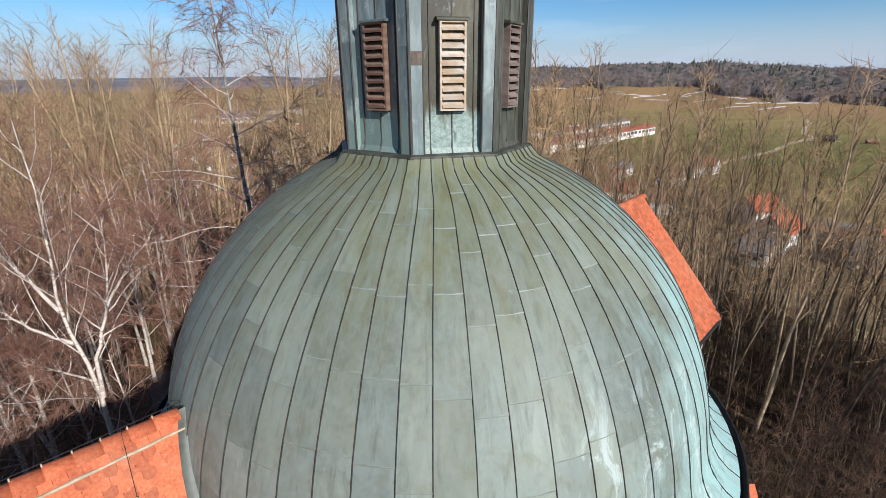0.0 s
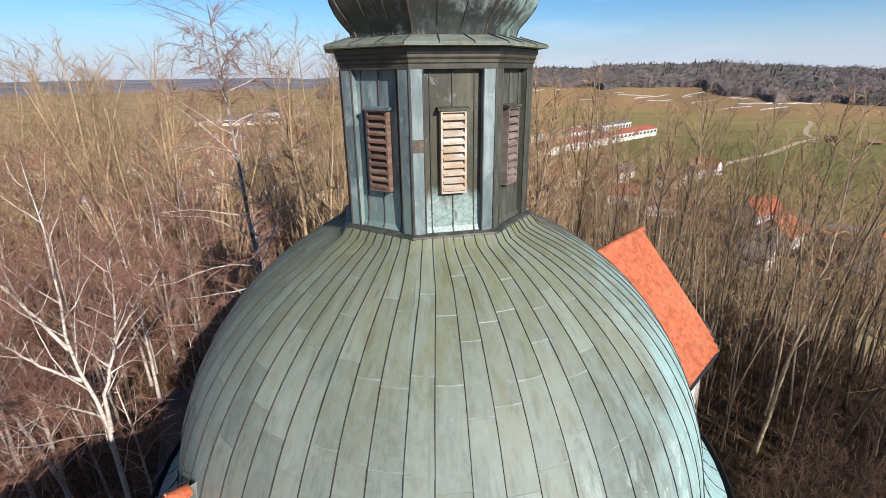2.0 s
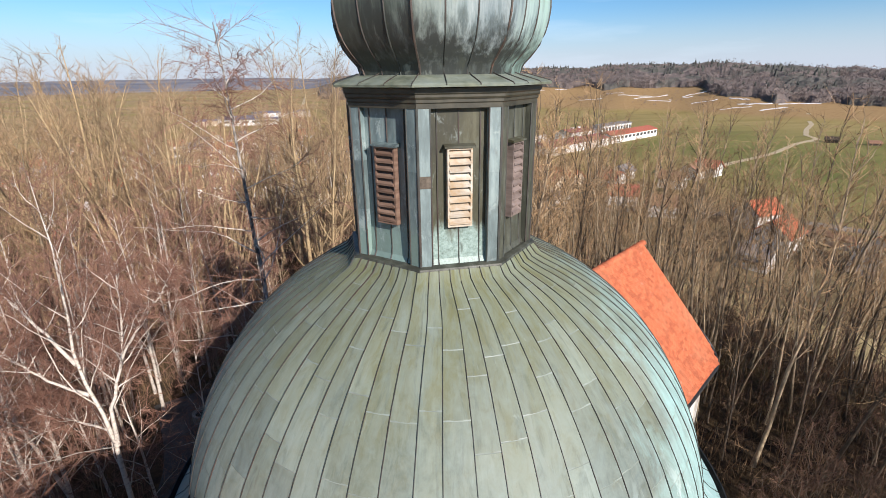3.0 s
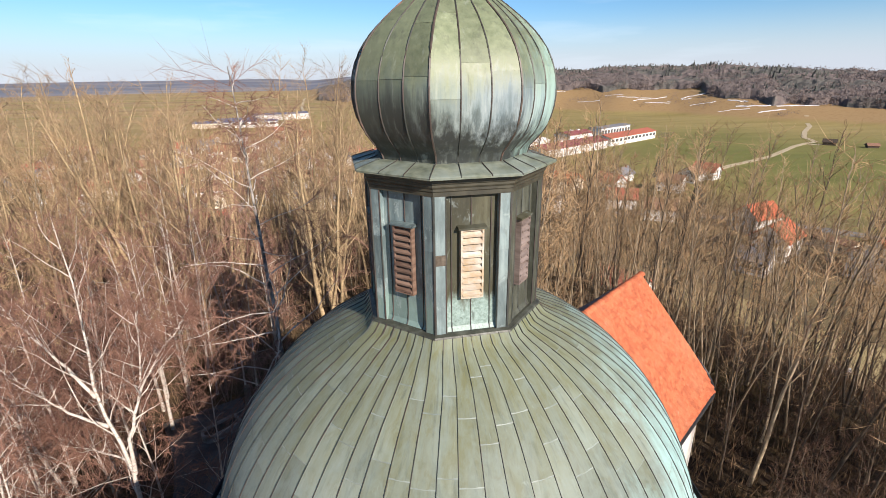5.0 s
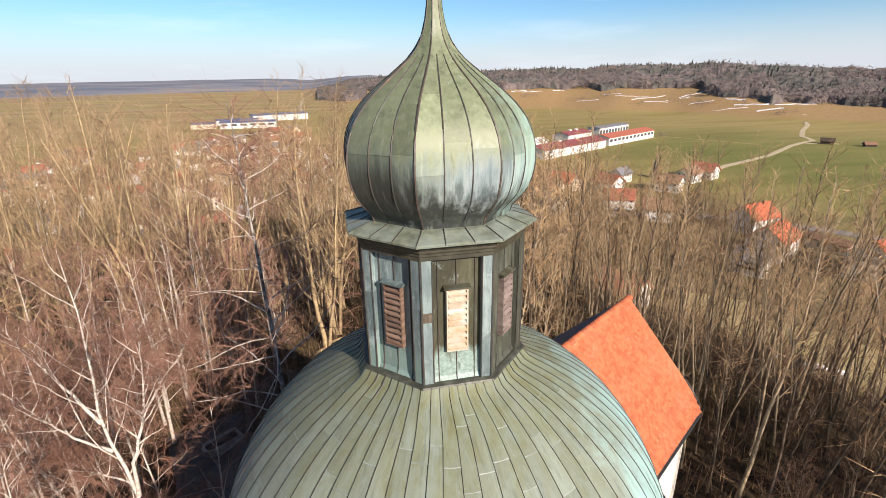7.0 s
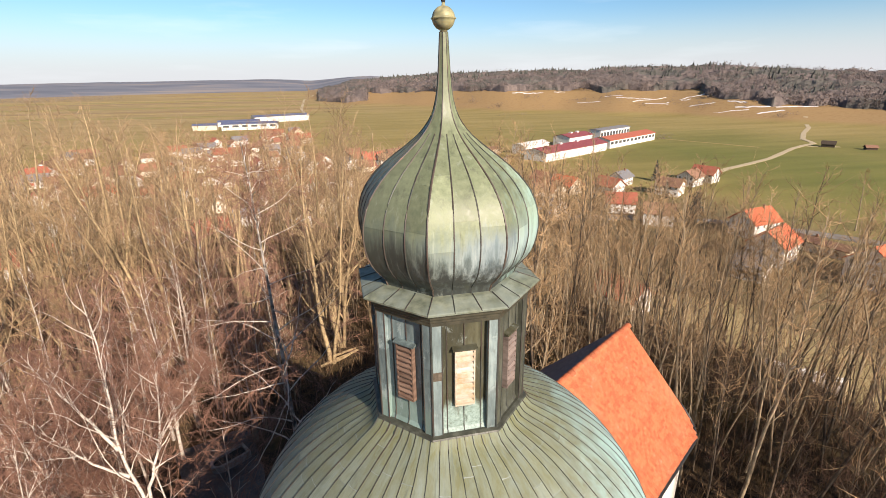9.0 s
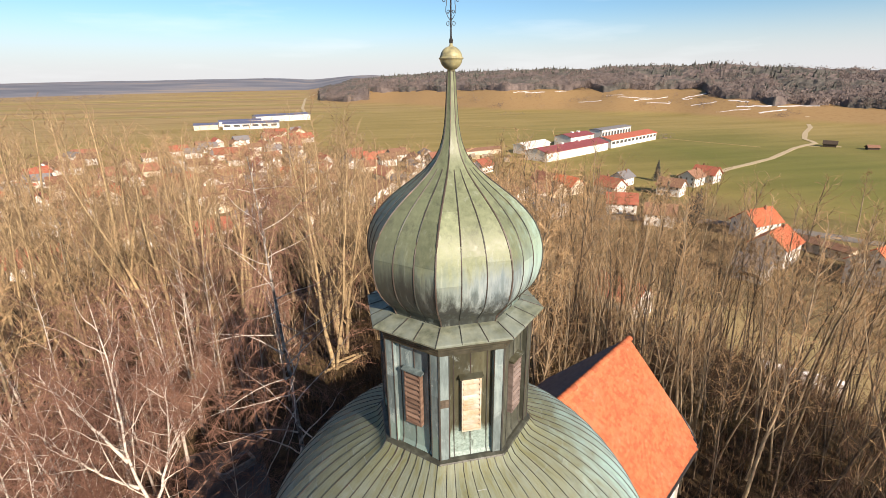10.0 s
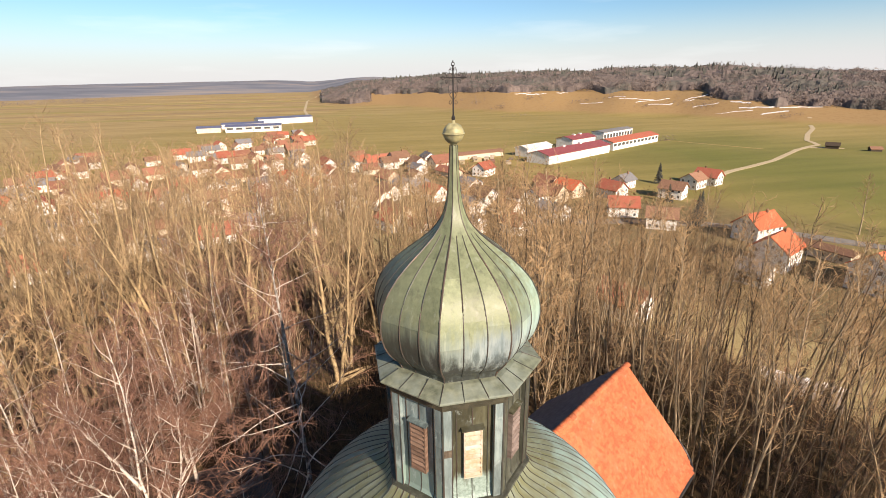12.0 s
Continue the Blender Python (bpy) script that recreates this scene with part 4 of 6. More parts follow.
tile_f = [(0, 1, 2, 3, 4, 5, 6), (2, 7, 8, 3), (3, 8, 9, 4), (4, 9, 10, 5), (5, 10, 11, 6), (1, 12, 7, 2), (0, 6, 11, 13)]
tile_mesh = mesh_of("tile", tile_v, tile_f, clay_tile)


def tile_pose(a, s, side, r):
    """A tile whose upper edge lies s down the slope."""
    sl, ln = SLOPES[side], SLENS[side]
    p0, p1 = curve_at(sl, max(0, s) / ln), curve_at(sl, min(ln, s + 0.16) / ln)
    o = roof_pt(a, *p0, side)
    down = (roof_pt(a, *p1, side) - o).normalized()
    along = U.copy() if side > 0 else -U
    up = along.cross(down).normalized()
    if up.z < 0:
        along, up = -along, -up
    m = Matrix((along, down, up)).transposed().to_4x4()
    return Matrix.Translation(o + up * 0.012) @ m @ Matrix.Rotation(0.04 * (r.random() - 0.5), 4, "Z") @ Matrix.Rotation(0.03 * r.random(), 4, "X")


def lay_tiles(roof, a0, a1, hip, side, near):
    """Rows of plain tiles; those within near of the dome are pieces of their own."""
    r = random.Random(11)
    joined, count = Soup(), 0
    rows = int(SLENS[side] / STEP)
    for i in range(rows):
        s = 0.05 + i * STEP
        p, z = curve_at(SLOPES[side], s / SLENS[side])
        lo = math.sqrt(max(0, dome_radius(z) ** 2 - (p * side + OFF) ** 2)) + 0.16
        end = abs(a1) + hip * p * side - 0.09 - (corner_cut(p) if hip and side > 0 else 0)
        a = lo + (TW / 2 if i % 2 else 0)
        while a < end:
            m = tile_pose(a * (1 if a1 > 0 else -1), s, side, r)
            if a < lo + near and count < 290:
                ob = new("tile", tile_mesh)
                ob.parent = roof
                ob.matrix_basis = m
                count += 1
            else:
                joined.add([m @ Vector(v) for v in tile_v], tile_f)
            a += TW + 0.003
    tagged(joined.make("tiles", clay_tile if side > 0 else clay_slate, roof), kind="stuff")


lay_tiles(nave_roof, -1.2, -9.0, 0.0, 1, 1.7)
lay_tiles(choir_roof, 1.2, 10.0, SKEW, 1, 1.2)
lay_tiles(choir_roof, 1.2, 10.0, SKEW, -1, 0.0)
ridge_v, ridge_f = [], []
for x, rr in ((0.0, 0.098), (0.25, 0.112), (0.29, 0.118)):
    for q in range(9):
        w = math.pi * q / 8
        for d in (0.0, 0.016):
            ridge_v.append((x, (rr - d) * math.cos(w) * 1.12, (rr - d) * math.sin(w)))
for i in range(2):
    for q in range(8):
        a, b = i * 18 + q * 2, (i + 1) * 18 + q * 2
        ridge_f += [(a, b, b + 2, a + 2), (a + 1, a + 3, b + 3, b + 1)]
for q in range(8):
    ridge_f += [(q * 2, q * 2 + 2, q * 2 + 3, q * 2 + 1), (36 + q * 2, 37 + q * 2, 39 + q * 2, 38 + q * 2)]
ridge_mesh = mesh_of("ridge_tile", ridge_v, ridge_f, clay_tile, True)
for roof, a0, a1 in ((nave_roof, -4.36, -12.0), (choir_roof, 4.36, 9.9)):
    sgn = 1 if a1 > 0 else -1
    a = abs(a0)
    while a < abs(a1):
        ob = new("ridge_tile", ridge_mesh)
        ob.parent = roof
        o = roof_pt(a * sgn, 0, 10.25)
        ob.matrix_basis = Matrix.Translation(o + Vector((0, 0, 0.02 + 0.008 * rng.random()))) @ Matrix.Rotation(AXIS + (0 if sgn > 0 else math.pi) + 0.02 * (rng.random() - 0.5), 4, "Z")
        a += 0.27
        if sgn < 0 and a < 9:
            q = ob.matrix_basis @ Vector((0.28, 0, 0.115))
            Soup().tube([q, q + Vector((0, 0, 0.04))], [0.010, 0.008], 6).make("ridge_clip", mortar, roof, "pale ridge clip")
    bed = Soup()
    for side in (1, -1) if sgn < 0 else (-1,):
        pts = [roof_pt(sgn * (abs(a0) + i * 0.22), 0.155 + 0.016 * noise.noise((i * 0.7, side, 1)), (10.155 if sgn < 0 else 10.115) + 0.016 * noise.noise((i * 0.9, side, 4)), side) for i in range(int((abs(a1) - abs(a0)) / 0.22))]
        bed.tube(pts, [0.022 + 0.022 * noise.noise((i * 1.3, 2, side)) for i in range(len(pts))], 6)
    bed.make("mortar_bed", mortar, roof, "pale mortar along the ridge")
# the lightning wire along the nave's ridge, with a branch down the tiles
wire = Soup().tube([roof_pt(-4.3 - 0.7 * i, 0, 10.445 + 0.012 * noise.noise((i * 1.7, 5, 0))) for i in range(12)], [0.006] * 12, 5)
down_line = [roof_pt(-4.98 - 0.04 * i, 0.02 + curve_at(SLOPES[1], i / 11 * 0.95)[0], curve_at(SLOPES[1], i / 11 * 0.95)[1] + (0.10 if i else 0.13)) for i in range(12)]
wire.tube(down_line, [0.0025] * 12, 5)
wire.make("lightning_wire", iron, nave_roof, "thin dark lightning wire")
for q in down_line[2::3]:
    Soup().tube([q + Vector((0, 0, -0.09)), q + Vector((0, 0, 0.012))], [0.018, 0.012], 6).make("wire_clip", mortar, nave_roof, "pale wire clip")
# copper flashing where the roofs meet the dome
for roof, sgn in ((nave_roof, -1), (choir_roof, 1)):
    for side in (1, -1):
        vs, fs = [], []
        for i in range(13):
            p, z = curve_at(SLOPES[side], i / 12 * 0.98)
            lo = math.sqrt(max(0, dome_radius(z) ** 2 - (p * side + OFF) ** 2))
            for da, dz in ((-0.10, 0.09), (0.02, 0.045), (0.12, 0.035), (0.12, 0.0)):
                vs.append(roof_pt(sgn * (lo + da), p + 0.02, z + dz, side))
        for i in range(12):
            for j in range(3):
                fs.append((4 * i + j, 4 * i + 4 + j, 4 * i + 5 + j, 4 * i + 1 + j))
        piece("flashing", vs, fs, flashing_sheet, roof, smooth=True)
# eaves gutters
for roof, a0, a1 in ((choir_roof, 4.6, 9.95), (nave_roof, -4.6, -16.0)):
    line = [roof_pt(a0, 2.86, 6.70), roof_pt(a1, 2.86, 6.70)]
    if a1 > 0:
        line += [roof_pt(10.06 + SKEW * p - corner_cut(p), p + 0.05, z - 0.08) for p, z in reversed(SLOPES[1][2:-1])]
    Soup().tube(line, [0.07, 0.07] + [0.06 - 0.005 * i for i in range(len(line) - 2)], 8).make("eaves_gutter", gutter_black, roof)


def church_walls(name, a0, a1, skew):
    """Side walls and a gabled end wall under a roof."""
    sp = Soup()
    sgn = 1 if a1 > 0 else -1
    for side in (1, -1):
        a2 = a1 + skew * 2.6 * side
        c = [roof_pt(a, p, z, side) for z in (-1.5, 6.75) for a, p in ((a0, 2.45), (a2, 2.45), (a2 - 0.1 * sgn, 2.05), (a0, 2.05))]
        sp.add(c, [(3, 2, 1, 0), (4, 5, 6, 7), (0, 1, 5, 4), (1, 2, 6, 5), (2, 3, 7, 6), (3, 0, 4, 7)])
    out = []
    for d in (0.0, -0.4 * sgn):
        for p, z in ((-2.59, -1.5), (2.45, -1.5), (2.45, 6.75), (1.75, 7.7), (0, 10.05), (-2.59, 7.6), (-2.59, 6.6)):
            out.append(roof_pt(a1 + d + skew * p, p, z))
    sp.add(out, [tuple(range(7)), tuple(range(13, 6, -1))] + [(i, (i + 1) % 7, 7 + (i + 1) % 7, 7 + i) for i in range(7)])
    return sp.make(name, plaster, church, "white plastered church wall")


church_walls("choir_wall", 3.5, 9.75, SKEW)
church_walls("nave_wall", -3.5, -15.7, 0.0).location.z = -0.2

ann = Soup()
AD = radians(-13)
AU, AN = Vector((math.cos(AD), math.sin(AD), 0)), Vector((-math.sin(AD), math.cos(AD), 0))
ann_pt = lambda a, p, z: AU * a + AN * p + Vector((0, 0, z))
c = [ann_pt(a, p, z) for z in (-1.2, 4.4) for a, p in ((4.2, -1.3), (6.3, -1.3), (6.3, 1.3), (4.2, 1.3))]
ann.add(c, [(3, 2, 1, 0), (4, 5, 6, 7), (0, 1, 5, 4), (1, 2, 6, 5), (2, 3, 7, 6), (3, 0, 4, 7)])
ann.make("annex_wall", plaster, church, "small white plastered annex")
rf = Soup()
c = [ann_pt(a, p, z) for d in (0.0, -0.14) for a, p, z in ((4.2, -1.7, 4.35 + d), (6.7, -1.7, 4.35 + d), (4.2, 0, 5.9 + d), (6.7, 0, 5.9 + d), (4.2, 1.7, 4.35 + d), (6.7, 1.7, 4.35 + d))]
rf.add(c, [(0, 1, 3, 2), (2, 3, 5, 4), (6, 8, 9, 7), (8, 10, 11, 9), (0, 6, 7, 1), (4, 5, 11, 10), (1, 7, 9, 3), (3, 9, 11, 5)])
rf.make("annex_roof", clay_tile, church, "small orange tiled annex roof")


# ---- bare winter trees ----
def strands(segs, sides, tip=False):
    """Vertices and faces of many straight pieces (start, end, radius, radius); tip: they end in a point."""
    s = np.array(segs, dtype=float)
    p, q, r0, r1 = s[:, 0:3], s[:, 3:6], s[:, 6], s[:, 7]
    d = q - p
    d /= np.maximum(np.linalg.norm(d, axis=1, keepdims=True), 1e-9)
    ref = np.where(np.abs(d[:, 2:3]) < 0.9, [[0.0, 0.0, 1.0]], [[1.0, 0.0, 0.0]])
    a = np.cross(d, ref)
    a /= np.linalg.norm(a, axis=1, keepdims=True)
    b = np.cross(d, a)
    spin = (np.arange(len(s)) * 2.399)[:, None]
    a, b = a * np.cos(spin) + b * np.sin(spin), b * np.cos(spin) - a * np.sin(spin)
    w = 2 * np.pi * np.arange(sides) / sides
    ring = a[:, None, :] * np.cos(w)[None, :, None] + b[:, None, :] * np.sin(w)[None, :, None]
    low = p[:, None, :] + ring * r0[:, None, None]
    n = len(s)
    if tip and sides == 2:
        v = np.concatenate([p[:, None, :] + ring * r0[:, None, None] * 1.3, q[:, None, :]], axis=1).reshape(-1, 3)
        f = [(3 * i, 3 * i + 1, 3 * i + 2) for i in range(n)]
    elif tip:
        v = np.concatenate([low, q[:, None, :]], axis=1).reshape(-1, 3)
        k = sides + 1
        f = [(i * k + j, i * k + (j + 1) % sides, i * k + sides) for i in range(n) for j in range(sides)]
    else:
        v = np.concatenate([low, q[:, None, :] + ring * r1[:, None, None]], axis=1).reshape(-1, 3)
        k = 2 * sides
        f = [(i * k + j, i * k + (j + 1) % sides, i * k + sides + (j + 1) % sides, i * k + sides + j) for i in range(n) for j in range(sides)]
    return v.tolist(), f


def bent(r, amount):
    return Vector((r.uniform(-1, 1), r.uniform(-1, 1), r.uniform(-1, 1))) * amount


def limb(r, start, way, length, radius, steps, lift, wobble, end=0.25):
    """A crooked limb: its places and radii."""
    pts, rad, d = [start.copy()], [radius], way.normalized()
    for i in range(steps):
        d = (d + bent(r, wobble) + Vector((0, 0, lift))).normalized()
        pts.append(pts[-1] + d * length / steps)
        rad.append(radius * (1 - (1 - end) * (i + 1) / steps))
    return pts, rad


def tubes(lines, sides):
    """Vertices and faces of many limbs, each one unbroken tube of (places, radii)."""
    v, f = [], []
    w = [2 * math.pi * j / sides for j in range(sides)]
    turn = [(math.cos(q), math.sin(q)) for q in w]
    for pts, rad in lines:
        whole = (pts[-1] - pts[0]).normalized()
        ref = Vector((1, 0, 0)) if abs(whole.z) > 0.7 else Vector((0, 0, 1))
        n = len(v)
        for i, p in enumerate(pts):
            d = (pts[min(i + 1, len(pts) - 1)] - pts[max(i - 1, 0)]).normalized()
            a = d.cross(ref).normalized()
            b = d.cross(a)
            v += [tuple(p + (a * c + b * e) * rad[i]) for c, e in turn]
        for i in range(len(pts) - 1):
            for j in range(sides):
                k = (j + 1) % sides
                f.append((n + i * sides + j, n + i * sides + k, n + (i + 1) * sides + k, n + (i + 1) * sides + j))
    return v, f


def add_limb(segs, pts, rad):
    for i in range(len(pts) - 1):
        segs.append((*pts[i], *pts[i + 1], rad[i], rad[i + 1]))


def along(pts, t):
    x = t * (len(pts) - 1)
    i = min(int(x), len(pts) - 2)
    return pts[i].lerp(pts[i + 1], x - i), (pts[i + 1] - pts[i]).normalized()


def twig_out(r, segs, tips, pts, length, count, twig, droop, thick):
    """Side shoots along a limb, and their fine twigs."""
    for k in range(count):
        p, d = along(pts, 0.18 + 0.8 * (k + r.random()) / count)
        side = d.cross(bent(r, 1)).normalized()
        q, rad = limb(r, p, d * 0.7 + side + Vector((0, 0, 0.2)), length * r.uniform(0.5, 1.1), thick, 2, droop, 0.24, 0.4)
        add_limb(segs, q, rad)
        for j in range(twig):
            s, e = along(q, (j + r.random()) / twig)
            w = (e + bent(r, 0.85) + Vector((0, 0, droop))).normalized()
            tips.append((*s, *(s + w * length * r.uniform(0.28, 0.8)), thick * 0.48, 0))


def tree_kind(name, seed, h, girth, first, limbs, reach, up, lift, subs, twigs, droop, bark, twig_mat, label, category="tree", stems=1, thick=0.011, lean=0.03, fork=0.0, wob=0.045, fall=0.8, stem_lines=None, sides=3, spread=0.42, keep=None, bough_bark=None):
    """One tree to copy: tapered stems with limbs, and a crown of shoots and twigs."""
    r = random.Random(seed)
    big, boughs, shoots, tips = [], [], [], []
    for st in range(len(stem_lines) if stem_lines else stems):
        way = Vector((0, 0, 1)) + (bent(r, lean) if st == 0 else Vector((math.cos(st * 2.4), math.sin(st * 2.4), 0)) * (0.16 + fork))
        hh = h * (1 if st == 0 else r.uniform(0.7, 0.95))
        pts, rad = limb(r, Vector((0, 0, -0.4)) + (Vector((math.cos(st * 2.4), math.sin(st * 2.4), 0)) * girth * 0.6 if st else Vector()), way, hh + 0.4, girth * (1 if st == 0 else 0.7), 11, 0.03, wob, 0.08)
        if stem_lines:
            line, thin = stem_lines[st]
            pts = [Vector(curve_at(line, i / 14)) + bent(r, 0.03 if 0 < i < 14 else 0) for i in range(15)]
            rad = [thin * (1 - 0.9 * i / 14) for i in range(15)]
            hh = (pts[-1] - pts[0]).length
        rad[0] *= 1.35
        big.append((pts, rad))
        nl = max(4, limbs // (1 if stem_lines else stems))
        for i in range(nl):
            f = first + (0.97 - first) * (i + r.random()) / nl
            p, d = along(pts, f)
            a = i * 2.4 + r.uniform(-0.5, 0.5)
            el = radians(up + r.uniform(-14, 14) + 18 * f)
            u = (f - first) / (1 - first)
            length = hh * reach * (0.25 + 0.95 * (1 - u) ** fall * min(1, 0.55 + 2.2 * u)) * r.uniform(0.7, 1.15)
            lp, lr = limb(r, p, Vector((math.cos(a) * math.cos(el), math.sin(a) * math.cos(el), math.sin(el))), length, max(0.018, girth * 0.33 * (1.12 - f)), 6, lift, 0.21, 0.15)
            boughs.append((lp, lr))
            twig_out(r, shoots, tips, lp, max(0.5, length * spread), subs, twigs, droop, thick)
        twig_out(r, shoots, tips, pts[-4:], hh * 0.10, subs + 3, twigs, droop, thick)
    ob = empty(name)
    if keep is not None:
        stems = []
        for line in big + boughs:
            add_limb(stems, *line)
        keep.append((np.array(stems), np.array(shoots), np.array(tips)))
    v, f = tubes(big, 6 if sides > 4 else 5)
    piece("trunk", v, f, bark, ob, smooth=True)
    v, f, slots = [], [], []
    for (w, g), slot in ((tubes(boughs, sides), 1), (strands(shoots, 3), 0), (strands(tips, 2, True), 0)):
        k = len(v)
        v, f = v + w, f + [tuple(i + k for i in x) for x in g]
        slots += [slot] * len(g)
    piece("crown", v, f, [twig_mat, bough_bark or bark], ob, slots=slots)
    return tagged(ob, label, category)


def stand(proto, x, y, r, scale=1.0, turn=None, sink=0.1, tilt=3):
    m = Matrix.Translation((x, y, ground_z(x, y) - sink)) @ Matrix.Rotation(r.random() * 6.28 if turn is None else turn, 4, "Z") @ Matrix.Rotation(radians(r.uniform(-tilt, tilt)), 4, "X")
    ob = copy_thing(proto, m)
    ob.matrix_basis = m @ Matrix.Scale(scale, 4)
    return ob


poplars = [tree_kind("poplar", 20 + i, 15.4, 0.19, 0.20, 26, 0.24, 46, 0.09, 7, 11, 0.05, bark_tan, twig_tan, "tall bare tree with tan stems and yellowish twigs", thick=0.0105, stems=2 + i % 2, fork=0.04, fall=0.42, wob=0.08, sides=4) for i in range(3)]
sapling_lines = []
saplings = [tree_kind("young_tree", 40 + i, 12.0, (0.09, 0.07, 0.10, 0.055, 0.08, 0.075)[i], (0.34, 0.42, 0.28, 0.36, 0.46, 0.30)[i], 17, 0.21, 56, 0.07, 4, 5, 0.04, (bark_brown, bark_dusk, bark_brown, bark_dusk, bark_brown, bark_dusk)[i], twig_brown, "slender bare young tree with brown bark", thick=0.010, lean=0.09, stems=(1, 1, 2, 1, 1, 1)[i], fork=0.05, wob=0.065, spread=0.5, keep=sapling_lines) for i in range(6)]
birches = [tree_kind("birch", 60 + i, 13.0, 0.12, 0.22, 20, 0.24, 40, 0.01, 7, 17, -0.16, bark_birch, twig_purple, "bare birch with white bark and drooping reddish twigs", thick=0.0085, sides=4) for i in range(2)]
thickets = [tree_kind("shrub", 80 + i, 5.5, 0.045, 0.10, 12, 0.36, 46, 0.04, 4, 11, -0.03, bark_brown, twig_purple, "dense bare shrub with reddish brown twigs", "shrub", stems=3, thick=0.009) for i in range(3)]
brambles = [tree_kind("shrub", 84 + i, 5.0, 0.04, 0.06, 12, 0.40, 44, 0.03, 4, 11, -0.04, bark_dusk, twig_shaded, "dense shrub on the slope, its shade put into dark brown twigs", "shrub", stems=3, thick=0.010) for i in range(2)]
oaks = [tree_kind("bare_tree", 90 + i, 14.0, 0.19, 0.28, 16, 0.30, 35, 0.06, 7, 12, 0.0, bark_brown, twig_brown, "broad bare tree with brown twigs", thick=0.016, sides=4) for i in range(2)]

# the white birch beside the church: two stems from one foot
hero = tree_kind("birch", 7, 13.2, 0.10, 0.30, 15, 0.30, 32, 0.06, 9, 22, -0.05, bark_birch, twig_purple, "large white birch with forked crooked stems beside the church", thick=0.007, sides=5, stem_lines=[
    ([(-0.1, -0.1, -0.4), (0.0, 0.0, 5.2), (-0.02, 0.04, 6.1), (-0.4, 0.2, 7.1), (-0.66, 0.45, 8.3), (-0.8, 1.1, 10.2), (-0.95, 1.5, 11.7), (-1.25, 1.95, 13.2)], 0.10),
    ([(0.0, 0.02, 5.5), (0.08, 0.14, 6.7), (0.58, 0.34, 8.2), (0.76, 0.45, 9.1), (0.83, 0.55, 10.2), (0.9, 0.6, 11.0)], 0.068),
    ([(0.56, 0.32, 8.15), (1.2, 0.55, 9.2), (1.75, 0.75, 9.8), (2.2, 0.9, 10.6)], 0.045),
    ([(-0.62, 0.42, 8.1), (-1.5, 0.95, 9.0), (-2.4, 1.45, 9.9), (-3.4, 2.0, 11.0)], 0.06),
    ([(-0.42, 0.2, 7.2), (-1.5, 0.55, 7.6), (-2.6, 1.05, 8.2), (-3.8, 1.5, 9.2)], 0.05),
    ([(-0.05, 0.05, 6.0), (-1.3, 0.5, 6.3), (-2.5, 0.9, 6.9)], 0.04)])
hero2 = tree_kind("birch", 12, 10.0, 0.10, 0.30, 14, 0.30, 38, 0.04, 8, 20, -0.06, bark_birch, twig_purple, "slim white birch in the clump beside the church", thick=0.007, lean=0.1, wob=0.09)
tall_birch = tree_kind("birch", 15, 17.0, 0.14, 0.36, 36, 0.20, 14, -0.02, 10, 17, -0.22, bark_shaded, twig_purple, "tall birch with white limbs and drooping twigs near the dome", thick=0.0095, bough_bark=bark_birch, sides=5, stem_lines=[
    ([(0, 0, -0.4), (-0.1, 0.2, 5.0), (-0.24, 0.45, 10.0), (-0.4, 0.9, 12.0), (-0.55, 1.33, 13.6), (-0.85, 2.1, 17.2)], 0.14)])
far_poplars = [tree_kind("poplar", 30 + i, 15.0, 0.20, 0.22, 16, 0.21, 50, 0.10, 5, 8, 0.06, bark_tan, twig_tan, "bare tree with tan bark on the wooded slope", thick=0.016, stems=2, fork=0.03, fall=0.42, wob=0.075) for i in range(2)]
protos = far_poplars + poplars + saplings + birches + thickets + brambles + oaks
hero.matrix_basis = pose(-8.66, 5.56, 0)
hero2.matrix_basis = pose(-11.2, 7.6, ground_z(-11.2, 7.6) - 0.1, 0, -4, 0)
tall_birch.matrix_basis = pose(-4.0, 6.8, ground_z(-4.0, 6.8))

tr = random.Random(5)
for x, y, k, s in ((-13.0, 23.5, 0, 1.0), (-14.5, 24.6, 1, 1.0), (-16.0, 28.0, 2, 1.02), (-18.0, 30.6, 0, 1.05), (-19.2, 24.2, 1, 0.98), (-17.4, 27.2, 2, 1.04), (-3.4, 22.5, 0, 1.06), (-2.7, 24.5, 2, 1.12), (-3.6, 27.6, 1, 1.12), (-2.2, 28.6, 0, 1.15)):
    stand(poplars[k], x, y, tr, s, tilt=2)
for x, y, s in ((-9.6, 17.6, 0.62), (-7.4, 17.2, 0.60), (-12.3, 13.2, 0.62), (-6.3, 19.5, 0.75), (-12.5, 7.5, 0.75), (-15.0, 10.5, 0.85), (-11.0, 17.5, 0.8), (-17.5, 15.0, 0.9), (-22.0, 12.0, 0.95), (-9.0, 20.0, 0.85)):
    stand(birches[int(s * 100) % 2], x, y, tr, s)


def clear(x, y, gap, used):
    return all((x - a) ** 2 + (y - b) ** 2 > gap * gap for a, b in used)


def in_church(x, y, m=1.5):
    p = Vector((x, y, 0))
    a, q = p.dot(U), p.dot(N)
    return (x * x + y * y < (5.3 + m) ** 2) or (abs(q) < 2.6 + m and -17 < a < 12 + m)


used = []
